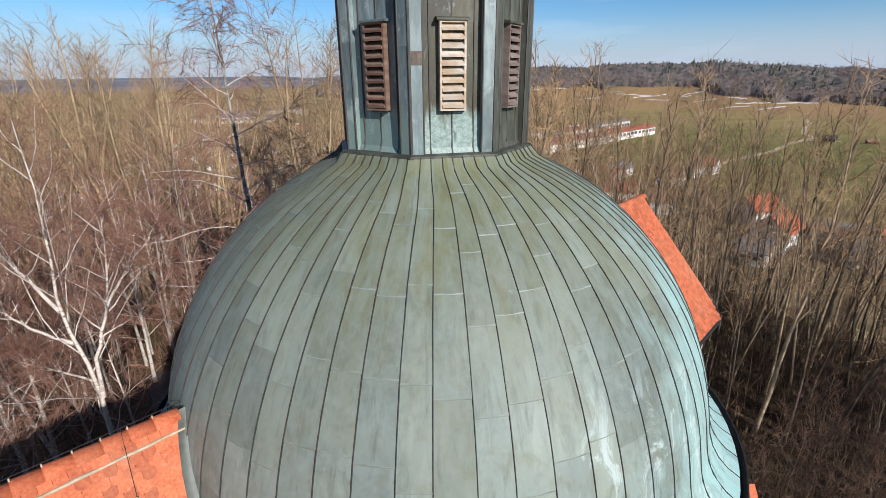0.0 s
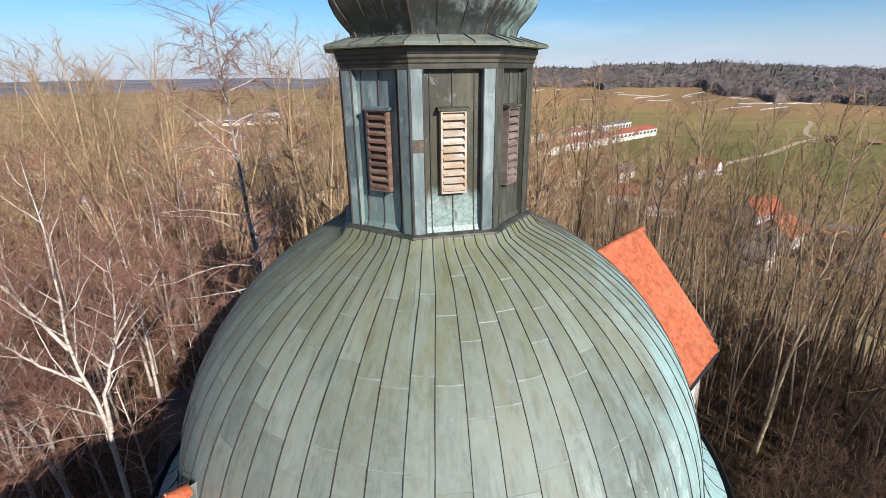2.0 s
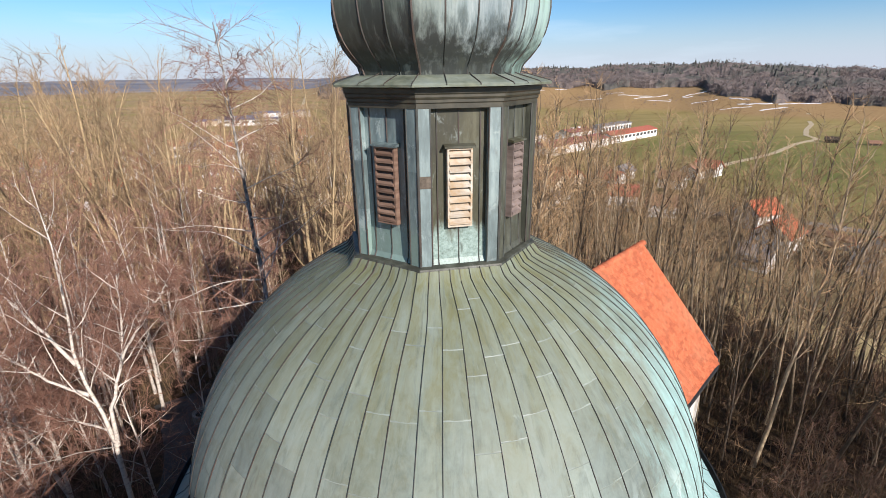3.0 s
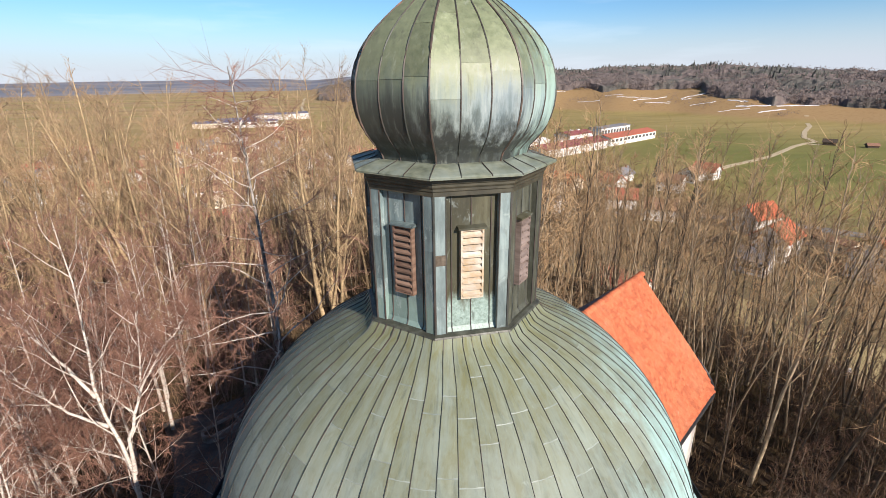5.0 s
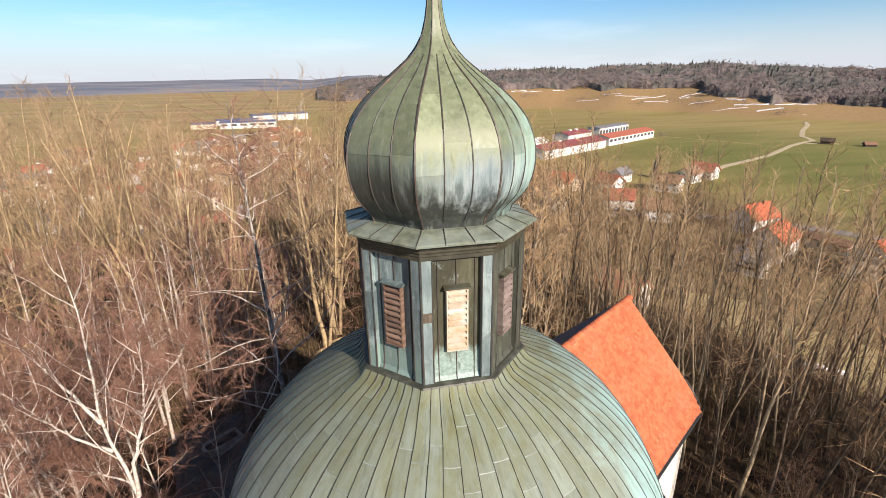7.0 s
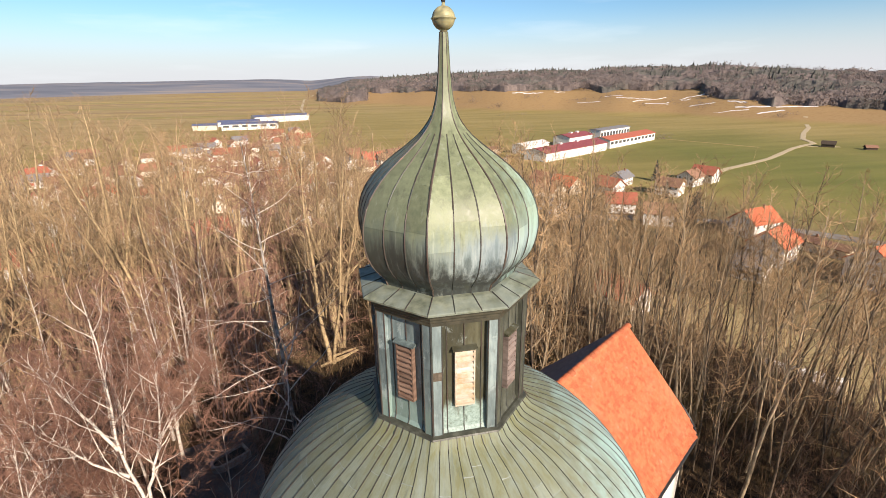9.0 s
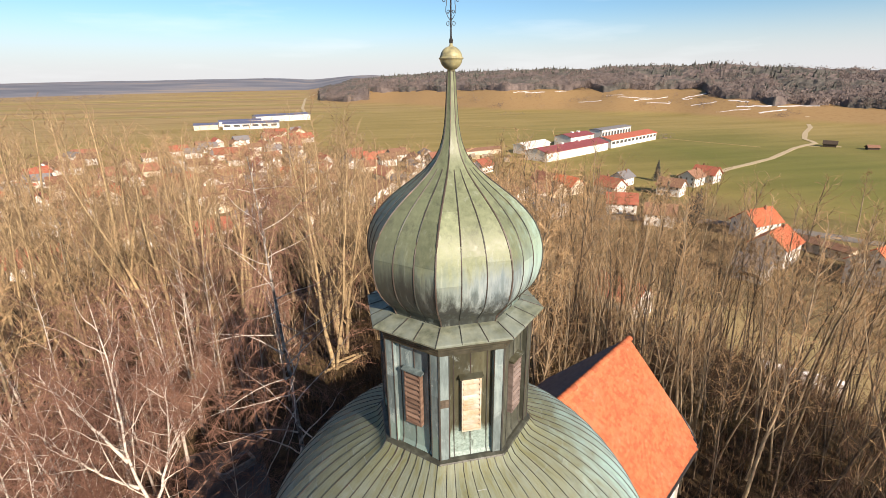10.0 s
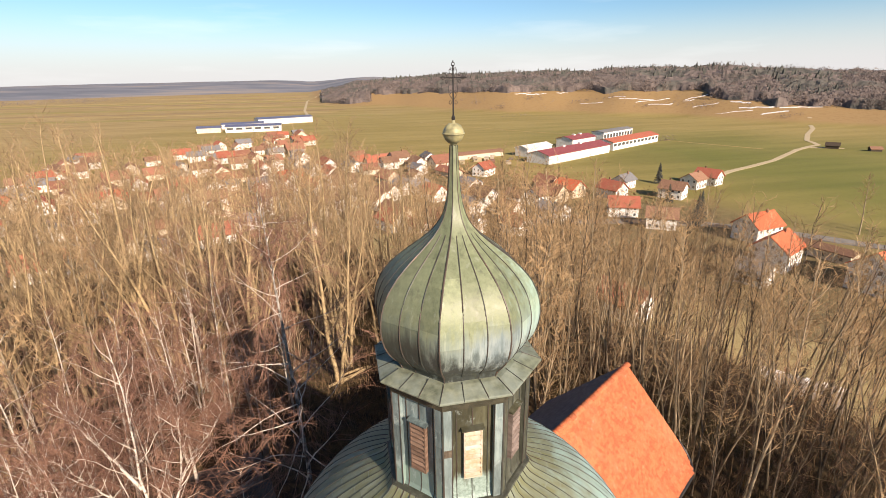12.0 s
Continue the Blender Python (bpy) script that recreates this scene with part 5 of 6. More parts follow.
# woods to the north-west
count, tries = 0, 0
while count < 195 and tries < 9000:
    tries += 1
    az, d = tr.uniform(-42, 13), 20 + 66 * tr.random() ** 1.05
    x, y = from_polar(az, d)
    if in_church(x, y, 3) or not clear(x, y, 1.9, used) or (az > -12 and d < 34) or (-16 < x < -2 and y < 21):
        continue
    used.append((x, y))
    q = tr.random()
    if q < 0.70:
        stand(tr.choice(poplars if d < 36 else far_poplars), x, y, tr, min(1.4, ((16.9 if az < -13 else 16.2) - ground_z(x, y)) / (15.4 if d < 36 else 14.4)) * tr.uniform(0.80, 1.0) * (0.84 if az > -20 and d > 34 else 1.0))
    elif q < 0.86:
        stand(tr.choice(oaks), x, y, tr, tr.uniform(0.8, 1.0))
    else:
        stand(tr.choice(birches), x, y, tr, tr.uniform(0.8, 1.05))
    count += 1
# reddish birches and shrubs close to the church
count, tries = 0, 0
while count < 72 and tries < 6000:
    tries += 1
    az, d = tr.uniform(-46, -15), 15 + 14 * tr.random()
    x, y = from_polar(az, d)
    if in_church(x, y, 2.5) or not clear(x, y, 1.2, used) or math.hypot(x + 8.9, y - 5.6) < 1.6 or math.hypot(x + 7.5, y - 12.5) < 4.4:
        continue
    used.append((x, y))
    if count < 34:
        stand(tr.choice(birches), x, y, tr, tr.uniform(0.52, 0.82))
    else:
        stand(tr.choice(thickets), x, y, tr, tr.uniform(0.7, 1.1))
    count += 1
# reddish birches and shrubs behind the church's shadow
for k in range(30):
    x, y = from_polar(tr.uniform(-18, -6.5), tr.uniform(25, 36))
    if clear(x, y, 1.1, used):
        used.append((x, y))
        if k % 2:
            stand(tr.choice(birches), x, y, tr, tr.uniform(0.5, 0.72))
        else:
            stand(tr.choice(thickets), x, y, tr, tr.uniform(0.8, 1.3))
# thickets under them
count, tries = 0, 0
while count < 95 and tries < 6000:
    tries += 1
    az, d = tr.uniform(-48, 8), 14 + 42 * tr.random()
    x, y = from_polar(az, d)
    if in_church(x, y, 3) or not clear(x, y, 1.7, used) or math.hypot(x + 7.0, y - 12.5) < 4.2 or (-5 < x < 0 and y < 23):
        continue
    used.append((x, y))
    stand(tr.choice(thickets), x, y, tr, tr.uniform(0.65, 1.15))
    count += 1
# young wood on the slope to the east: single trees close by, one mesh further down
count, tries, further = 0, 0, []
while count < 225 and tries < 12000:
    tries += 1
    az, d = tr.uniform(13, 60), 20 + 30 * tr.random()
    x, y = from_polar(az, d)
    if in_church(x, y, 2.2) or not clear(x, y, 1.1, used) or (50 < az < 56.5 and tr.random() < 0.6):
        continue
    used.append((x, y))
    s = (1.26 if az < 32 else 1.15) * tr.uniform(0.6, 1.05)
    stand(tr.choice(saplings) if tr.random() < 0.95 else tr.choice(oaks if az < 36 and s > 0.8 else saplings), x, y, tr, s, tilt=3)
    count += 1
while len(further) < 60:  # the taller trees at the foot of the slope
    x, y = from_polar(tr.uniform(12, 38), 48 + 45 * tr.random())
    if clear(x, y, 1.8, used):
        used.append((x, y))
        further.append((x, y, tr.uniform(0.85, 1.2)))
while len(further) < 150:
    x, y = from_polar(tr.uniform(12, 60), 50 + 50 * tr.random())
    if clear(x, y, 1.6, used) and math.hypot(x - 62, y - 40) > 14:
        used.append((x, y))
        further.append((x, y, tr.uniform(0.65, 1.05)))


while len(further) < 330:  # unseen trees added south of the slope, to keep the sun off it
    x, y = from_polar(tr.uniform(63, 116), 16 + 24 * tr.random())
    if clear(x, y, 1.1, used) and not in_church(x, y, 3):
        used.append((x, y))
        further.append((x, y, tr.uniform(0.8, 1.05)))


def young_wood(spots):
    """The lower part of the young wood and the added shade trees, all drawn with every other twig."""
    r = random.Random(52)
    wood, fine, tips = [], [], []
    for x, y, size in spots:
        a = r.random() * 6.28
        m = np.array(Matrix.Rotation(a, 3, "Z") @ Matrix.Rotation(radians(r.uniform(-5, 5)), 3, "X")).T * size
        o = np.array((x, y, ground_z(x, y) - 0.1))
        lines = r.choice(sapling_lines)
        for src, out, step, stout in ((lines[0], wood, 1, 1.0), (lines[1], fine, 1, 1.3), (lines[2], tips, 2, 1.8)):
            s = src[r.randrange(step)::step].copy()
            s[:, 0:3] = s[:, 0:3] @ m + o
            s[:, 3:6] = s[:, 3:6] @ m + o
            s[:, 6:8] *= size * stout
            out.append(s)
    v, f, slots = [], [], []
    for group, sides, tip, slot in ((wood, 3, False, 0), (fine, 2, True, 1), (tips, 2, True, 1)):
        w, g = strands(np.concatenate(group), sides, tip)
        k = len(v)
        v += w
        f += [tuple(i + k for i in x) for x in g]
        slots += [slot] * len(g)
    tagged(piece("young_wood", v, f, [bark_grove, twig_grove], slots=slots), "leafless young trees crowding the lower slope, and unseen ones added for shade", "wood", kind="stuff")


young_wood(further)
count, tries = 0, 0
while count < 195 and tries < 6000:
    tries += 1
    az, d = 62 - 38 * tr.random() ** 1.35, 12.5 + 24 * tr.random() ** 1.4
    x, y = from_polar(az, d)
    if in_church(x, y, 2.2) or not clear(x, y, 1.1, used):
        continue
    used.append((x, y))
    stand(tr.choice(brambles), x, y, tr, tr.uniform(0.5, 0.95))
    count += 1
for x, y, q in ((-9.6, 4.3, 0.55), (-8.0, 4.6, 0.5), (-10.2, 5.6, 0.7), (-9.0, 6.9, 0.6), (-7.6, 6.2, 0.45), (-11.0, 3.6, 0.65)):
    stand(thickets[int(q * 100) % 3], x, y, tr, q)
for ob in protos:
    ob.matrix_basis = Matrix.Translation(from_polar(tr.uniform(-70, -50), 40 + 4 * protos.index(ob)) + (0,))
    ob.location.z = ground_z(ob.location.x, ob.location.y) - 0.1


fruit = [tree_kind("garden_tree", 70 + i, 6.5, 0.10, 0.16, 11, 0.36, 42, 0.08, 3, 7, 0.03, bark_brown, garden_twig, "leafless garden tree with orange-brown twigs", thick=0.05, lean=0.06, wob=0.09) for i in range(2)]
count, tries, garden = 0, 0, []
while count < 185 and tries < 6000:
    tries += 1
    az, d = tr.uniform(14, 52), 90 + 110 * tr.random()
    x, y = from_polar(az, d)
    if not clear(x, y, 3.2, garden) or (az > 33 and d > 172 - 1.5 * (az - 33)) or (d > 104 and 45 < az < 50.5) or (d < 160 and any(math.hypot(x - a, y - b) < 10 for a, b in ((131, 111), (145, 88), (114, 101), (146, 134), (153, 112), (66, 92)))):
        continue
    garden.append((x, y))
    stand(tr.choice(fruit), x, y, tr, tr.uniform(0.75, 1.5))
    count += 1
for ob in fruit:
    x, y = from_polar(-34 - fruit.index(ob), 130)
    ob.matrix_basis = Matrix.Translation((x, y, ground_z(x, y) - 0.1))


def undergrowth():
    """Dead stalks, fallen twigs and saplings all over the wood's floor."""
    r = random.Random(9)
    tips = []
    while len(tips) < 60000:
        az, d = r.uniform(-48, 62), 12 + 60 * r.random() ** 0.9
        x, y = from_polar(az, d)
        if in_church(x, y, 1.0) or math.hypot(x + 8.5, y - 13.0) < 4.0:
            continue
        z = ground_z(x, y)
        if r.random() < 0.45:
            w = Vector((r.uniform(-1, 1), r.uniform(-1, 1), r.uniform(0.0, 0.25))) * r.uniform(0.3, 1.4)
        else:
            w = Vector((r.uniform(-0.4, 0.4), r.uniform(-0.4, 0.4), 1)) * r.uniform(0.4, 2.0)
        tips.append((x, y, z - 0.02, x + w.x, y + w.y, z + w.z + 0.02, r.uniform(0.01, 0.024), 0))
    v, f = strands(tips, 2, True)
    tagged(piece("undergrowth", v, f, stalk_brown), "dead stalks and fallen twigs on the woodland floor", "undergrowth", kind="stuff")


undergrowth()


def far_trees(name, mat, count, seed, place, size, blades, label, cone=False):
    """Distant wood: each tree a ragged clump of blades, spread by place(rng). cone: a fir with a solid core."""
    r = random.Random(seed)
    v, f = [], []
    for i in range(count):
        spot = place(r)
        if spot is None:
            continue
        x, y = spot
        z = ground_z(x, y) - 0.5
        h = size * r.uniform(0.65, 1.25)
        w = h * (0.24 if cone else 0.40)
        if cone:
            n, spin = len(v), r.random() * 6.28
            for up, wide in ((0.06, 0.7), (0.38, 0.75), (0.72, 0.45)):
                for k in range(4):
                    a, q = spin + k * 1.571 + up * 0.6, w * wide * r.uniform(0.55, 1.1)
                    v.append((x + q * math.cos(a), y + q * math.sin(a), z + h * (up + r.uniform(-0.05, 0.05))))
            v.append((x + r.uniform(-0.1, 0.1) * w, y, z + h * 0.93))
            for k in range(4):
                m = (k + 1) % 4
                f += [(n + 4 * c + k, n + 4 * c + m, n + 4 * c + 4 + m, n + 4 * c + 4 + k) for c in range(2)]
                f.append((n + 8 + k, n + 8 + m, n + 12))
        for b in range(blades):
            a = r.random() * 6.28
            t = r.random()
            n = len(v)
            if cone:
                rad, up, k = w * (1 - t) ** 0.9 * r.uniform(0.3, 1.0), h * (0.06 + 0.92 * t), h * (0.05 + 0.05 * (1 - t))
            else:
                rad, up, k = w * math.sin(math.pi * (0.14 + 0.80 * t)) * r.uniform(0.5, 1.1), h * (0.08 + 0.82 * t), h * r.uniform(0.045, 0.09)
            c = Vector((x + rad * math.cos(a), y + rad * math.sin(a), z + up))
            v += [tuple(c + bent(r, k) + Vector((0, 0, e * k))) for e in (-0.3, -0.3, 0.6)]
            f.append((n, n + 1, n + 2))
    return tagged(piece(name, v, f, mat), label, "wood", kind="stuff")


def hill_spot(lo, hi, bias=1.0, first=-1.6, firs=False):
    """Somewhere in the hillside wood, lo to hi behind the foot of the slope; firs keep to the top in the west."""
    def place(r):
        az = r.uniform(first, 58)
        if table(RISE, az) < 8:
            return None
        up = (lo * 0.3 if az < 4 else lo if az < 40 else lo * 0.62) + (hi - lo) * r.random() ** bias
        x, y = from_polar(az, table(FOOT, az) + up)
        lump = noise.noise((x * 0.009, y * 0.009, 3)) + 0.4 * noise.noise((x * 0.03, y * 0.03, 6))
        if firs and (lump < -0.03 if az > 17 else up < 240 + 90 * lump):
            return None
        if not firs and (noise.noise((x * 0.01, y * 0.01, 9)) < -0.3 and up < lo + 60 or az < 17 and up > 320 + 90 * lump or az > 17 and lump > 0.03 and up > lo + 45):
            return None
        return x, y
    return place


def canopy():
    """The closed roof of the hillside wood, a lumpy sheet from its edge to the crest; single trees stand out of it."""
    n = Nodes("canopy", 0.95)
    f = n.noise(0.16, 7, 0.7, n.pos, (1, 1, 0.45))
    col = n.ramp(f, [(0.32, (0.095, 0.079, 0.075)), (0.5, (0.145, 0.118, 0.109)), (0.68, (0.215, 0.17, 0.152))])
    fir = n.noise(0.011, 5, 0.6)
    col = n.mix(n.span(fir, 0.50, 0.56, 0, 0.75), col, n.mix(n.span(f, 0.35, 0.65), (0.06, 0.065, 0.058), (0.11, 0.112, 0.095)))
    mat = n.done(col, n.noise(0.5, 5, 0.7), 0.35, 0.4)
    verts, faces, rows = [], [], 46
    azs = [-1.4 + 0.16 * i for i in range(370)]
    for az in azs:
        lo = 50 if az < 4 else 155 if az < 38 else 155 - 60 * smooth01((az - 38) / 4)
        lo += 34 * noise.noise((az * 0.45, 2.0, 0)) + 5 * noise.noise((az * 2.3, 5.0, 0))
        foot = table(FOOT, az)
        for k in range(rows):
            x, y = from_polar(az, foot + lo + (560 - lo) * (k / (rows - 1)) ** 1.2)
            up = (8.5 + 5 * noise.noise((x * 0.035, y * 0.035, 3)) + 3 * noise.noise((x * 0.11, y * 0.11, 6))) * min(1.0, 0.45 * k)
            verts.append((x, y, ground_z(x, y) - 0.3 + up))
    for i in range(len(azs) - 1):
        faces += [(i * rows + k, (i + 1) * rows + k, (i + 1) * rows + k + 1, i * rows + k + 1) for k in range(rows - 1)]
    tagged(piece("hill_canopy", verts, faces, mat), "grey-brown canopy of the leafless hillside wood with dark firs", "wood", kind="stuff")


canopy()
far_trees("hill_wood", crown_grey, 5600, 3, hill_spot(150, 540, 1.15), 15, 32, "grey-brown leafless wood on the hillside")
far_trees("hill_firs", conifer, 1500, 4, hill_spot(215, 540, 0.8, 3, True), 15, 16, "dark green firs in the hillside wood", True)
far_trees("plain_wood", crown_grey, 900, 31, lambda r: from_polar(r.uniform(-44, -19 - 3 * r.random()), 1750 + 260 * r.random()), 12, 16, "brown leafless wood at the edge of the plain")


def hedge_spot(line, spread):
    def place(r):
        i = r.randrange(len(line) - 1)
        u = r.random()
        return tuple(a + (b - a) * u + r.uniform(-spread, spread) for a, b in zip(line[i], line[i + 1]))
    return place


far_trees("field_bushes", crown_grey, 130, 6, hedge_spot([(300, 800), (430, 760), (520, 640), (560, 560)], 34), 7, 12, "brown bushes along the foot of the hill")
far_trees("field_bushes", crown_grey, 26, 7, hedge_spot([(283, 384), (300, 392)], 3), 5, 12, "bushes beside the factory hall")
far_trees("hedge", crown_grey, 60, 8, hedge_spot([(232, 690), (285, 700)], 3), 4, 12, "dark hedge in the meadow")
far_trees("village_trees", garden_twig, 1300, 12, hedge_spot([(-170, 250), (-90, 300), (-20, 240), (40, 220), (110, 190), (95, 240), (20, 330), (-90, 420), (-60, 500), (-170, 400), (-120, 300)], 48), 8, 22, "leafless garden trees among the houses")
far_trees("garden_bushes", garden_twig, 150, 13, hedge_spot([(70, 120), (105, 120), (150, 100), (125, 75), (95, 85)], 16), 5, 16, "leafless bushes between the large houses")
snow_rng = random.Random(77)
for az, up, w in ((21.0, 142, 14), (22.5, 132, 18), (24.0, 120, 24), (25.3, 137, 10), (28.5, 70, 18), (31.0, 112, 14), (33.0, 96, 26), (34.6, 86, 24), (36.0, 58, 26), (37.4, 72, 16), (38.6, 100, 16), (39.6, 60, 16), (41.5, 34, 30), (42.6, 84, 12), (44.0, 66, 20), (45.6, 46, 14), (47.5, 84, 22)):
    x, y = from_polar(az, table(FOOT, az) + up)
    tx, ty, lean = math.cos(radians(az)), -math.sin(radians(az)), snow_rng.uniform(-0.5, 0.5)
    line = []
    for k in range(7):
        u, v = (k / 3 - 1) * w, lean * (k / 3 - 1) * w + snow_rng.uniform(-2.5, 2.5)
        line.append((x + tx * u - ty * v, y + ty * u + tx * v))
    ribbon("snow_patch", line, snow_rng.uniform(1.6, 3.6), snow, 0.35, "thin broken strip of old snow on the slope", "snow")
clumps = [from_polar(az, table(FOOT, az) + up) for az, up in ((14.5, 95), (16.0, 60), (18.5, 30), (22.0, 100), (27.5, 92), (30.2, 100), (33.8, 52), (36.8, 62), (39.8, 52), (43.2, 70), (46.5, 30))]
far_trees("slope_bushes", crown_grey, 170, 61, lambda r: tuple(c + r.gauss(0, 8) for c in r.choice(clumps)), 6, 30, "brown bushes dotted over the grassy slope")


# ---- village ----
def gable(sp, w, l, h, rise, over, thick=0.35):
    """A pitched roof over a plan w wide and l long, ridge along y."""
    x = w / 2 + over
    k = rise / (w / 2)
    y = l / 2 + over
    z0 = h - over * k
    prof = [(-x, z0), (0, h + rise), (x, z0), (x, z0 - thick), (0, h + rise - thick), (-x, z0 - thick)]
    vs = [(a, -y, b) for a, b in prof] + [(a, y, b) for a, b in prof]
    sp.add(vs, [(0, 1, 7, 6), (1, 2, 8, 7), (2, 3, 9, 8), (3, 4, 10, 9), (4, 5, 11, 10), (5, 0, 6, 11), (0, 5, 4, 1), (1, 4, 3, 2), (6, 7, 10, 11), (7, 8, 9, 10)])
    return sp


def house_kind(w, l, h, rise, wall, roof, label, storeys=2, cols=3, detailed=False):
    ob = empty("house")
    sp = Soup()
    x, y = w / 2, l / 2
    vs = [(-x, -y, -2.5), (x, -y, -2.5), (x, y, -2.5), (-x, y, -2.5), (-x, -y, h), (x, -y, h), (x, y, h), (-x, y, h), (0, -y, h + rise - 0.2), (0, y, h + rise - 0.2)]
    sp.add(vs, [(3, 2, 1, 0), (0, 1, 5, 8, 4), (2, 3, 7, 9, 6), (1, 2, 6, 5), (3, 0, 4, 7)])
    sp.make("wall", wall, ob)
    rf = gable(Soup(), w, l, h, rise, 0.7).make("roof", roof, ob)
    Soup().box(0.3, 0.9, l * 0.18, l * 0.18 + 0.6, h + rise - 0.9, h + rise + 0.9).make("chimney", roof_brown, rf)
    for s in range(storeys):
        z = 0.9 + s * (h / storeys)
        for face in range(4):
            n = cols if face % 2 == 0 else cols + 1
            span = w if face % 2 == 0 else l
            for c in range(n):
                u = (c + 0.5) / n * span - span / 2
                half = 0.45
                if face == 0:
                    b = (u - half, u + half, -y - 0.04, -y + 0.06)
                elif face == 2:
                    b = (u - half, u + half, y - 0.06, y + 0.04)
                elif face == 1:
                    b = (x - 0.06, x + 0.04, u - half, u + half)
                else:
                    b = (-x - 0.04, -x + 0.06, u - half, u + half)
                win = Soup().box(*b, z, z + 1.15).make("window", window_dark, ob)
                if detailed:
                    f = [b[0], b[1], b[2] - 0.03, b[3] + 0.03] if face % 2 == 0 else [b[0] - 0.03, b[1] + 0.03, b[2], b[3]]
                    Soup().box(*f, z - 0.12, z).make("window_sill", wall_white, win)
    if detailed:
        for side in (-1, 1):
            yy = side * (y + 0.03)
            for u in (-1.1, 1.1):
                Soup().box(u - 0.45, u + 0.45, min(yy, yy - side * 0.1), max(yy, yy - side * 0.1), h + 0.3, h + 1.4).make("window", window_dark, ob)
        bl = Soup().box(-x - 1.3, -x, -y * 0.8, y * 0.5, h * 0.48, h * 0.48 + 0.2)
        bl.box(-x - 1.3, -x - 1.2, -y * 0.8, y * 0.5, h * 0.48 + 0.2, h * 0.48 + 1.1)
        bl.make("balcony", timber_dark, ob, "dark timber balcony")
    return tagged(ob, label, "house")


kinds = [
    house_kind(9, 12, 5.2, 3.4, wall_white, roof_red, "white village house with a red tiled roof"),
    house_kind(9, 11, 5.4, 3.0, wall_white, roof_brown, "white village house with a brown tiled roof"),
    house_kind(10, 13, 5.0, 3.6, wall_cream, roof_orange, "cream village house with an orange tiled roof"),
    house_kind(8, 11, 5.0, 2.8, wall_white, roof_grey, "white village house with a grey roof"),
    house_kind(7, 8, 2.8, 2.0, wall_cream, roof_red, "low cream outbuilding with a red roof", 1, 2),
]
# houses far down in the village, with fewer and larger windows
kinds += [
    house_kind(9, 13, 4.8, 3.6, wall_white, roof_red, "white village house with a weathered red roof", 2, 1),
    house_kind(9, 12, 5.2, 3.2, wall_white, roof_brown, "white village house with a dark brown roof", 2, 1),
    house_kind(10, 13, 4.6, 3.8, wall_cream, roof_rust, "cream village house with a rust-red roof", 2, 1),
    house_kind(9, 12, 5.0, 2.6, wall_white, roof_grey, "white village house with a slate-grey roof", 2, 1),
    house_kind(8, 18, 3.6, 2.6, wall_cream, roof_rust, "long low barn with a rust-red roof", 1, 1),
]


def put_house(k, x, y, turn, scale=1.0):
    m = Matrix.Translation((x, y, ground_z(x, y))) @ Matrix.Rotation(radians(turn), 4, "Z")
    ob = copy_thing(kinds[k], m)
    ob.matrix_basis = m @ Matrix.Scale(scale, 4)
    return ob


for k, x, y, turn in ((3, 147, 224, -60), (0, 130, 207, 20), (1, 158, 198, 35), (0, 117, 176, 65), (1, 122, 156, 55), (1, 182, 214, -65), (0, 196, 220, 25), (0, 85, 280, -50), (1, 90, 205, -60), (2, 111, 216, 25), (3, -51, 397, -75), (2, -31, 286, -70), (0, -20, 258, 70), (0, -85, 381, -75)):
    put_house(k, x, y, turn)
for k, x, y, turn in ((1, -70, 273, 15), (0, -30, 465, -60), (2, -104, 322, 20), (3, -82, 246, 60), (2, -112, 254, 10), (1, -177, 385, -70), (3, 37, 242, -60), (0, 17, 182, 30), (1, 30, 321, -70), (3, 60, 336, 10), (4, -100, 263, 60), (0, 66, 92, 25), (4, 104, 216, 50)):
    put_house(k, x, y, turn)
vr = random.Random(21)
spots, tries = [], 0
while len(spots) < 118 and tries < 20000:
    tries += 1
    az, d = vr.uniform(-30, 27), 175 + 385 * vr.random() ** 0.75
    x, y = from_polar(az, d)
    if not clear(x, y, 15.5, spots) or (az > -4 and d > 370) or (az > 7 and d > 330) or (az > 15 and d > 270) or math.hypot(x, y) < 140 or (az < -8 and d > 500 - 5 * abs(az + 8)) or (az < -17 and vr.random() < 0.7):
        continue
    spots.append((x, y))
    row = -68 if noise.noise((x * 0.011, y * 0.011, 8)) > 0 else 24
    put_house(vr.choice((5, 5, 5, 6, 6, 7, 7, 8, 8, 9)), x, y, row + vr.choice((0, 0, 90)) + vr.uniform(-6, 6), vr.uniform(0.78, 1.1))
for i, ob in enumerate(kinds):
    x, y = from_polar(-33 + i, 260 + 24 * i)
    ob.matrix_basis = pose(x, y, ground_z(x, y), 0, 0, 30 * i)

# the two large houses below the slope
big_a = house_kind(12, 15, 7.6, 4.6, wall_white, roof_orange, "large white house with a bright orange tiled roof", 3, 3, True)
big_a.matrix_basis = pose(131, 111, ground_z(131, 111), 0, 0, -64) @ Matrix.Scale(0.9, 4)
big_b = house_kind(12, 16, 7.8, 4.6, wall_white, roof_orange, "large white house with rows of windows and an orange roof", 3, 4, True)
big_b.matrix_basis = pose(145, 88, ground_z(145, 88), 0, 0, -77)
side_a = house_kind(9, 10, 5.5, 3.0, wall_white, roof_grey, "white annex with a grey roof beside the large house", 2, 2, True)
side_a.matrix_basis = pose(114, 101, ground_z(114, 101), 0, 0, 29) @ Matrix.Scale(0.85, 4)
link_roof = house_kind(5.5, 16, 3.6, 1.0, wall_cream, roof_brown, "long low shed between two houses", 1, 2)
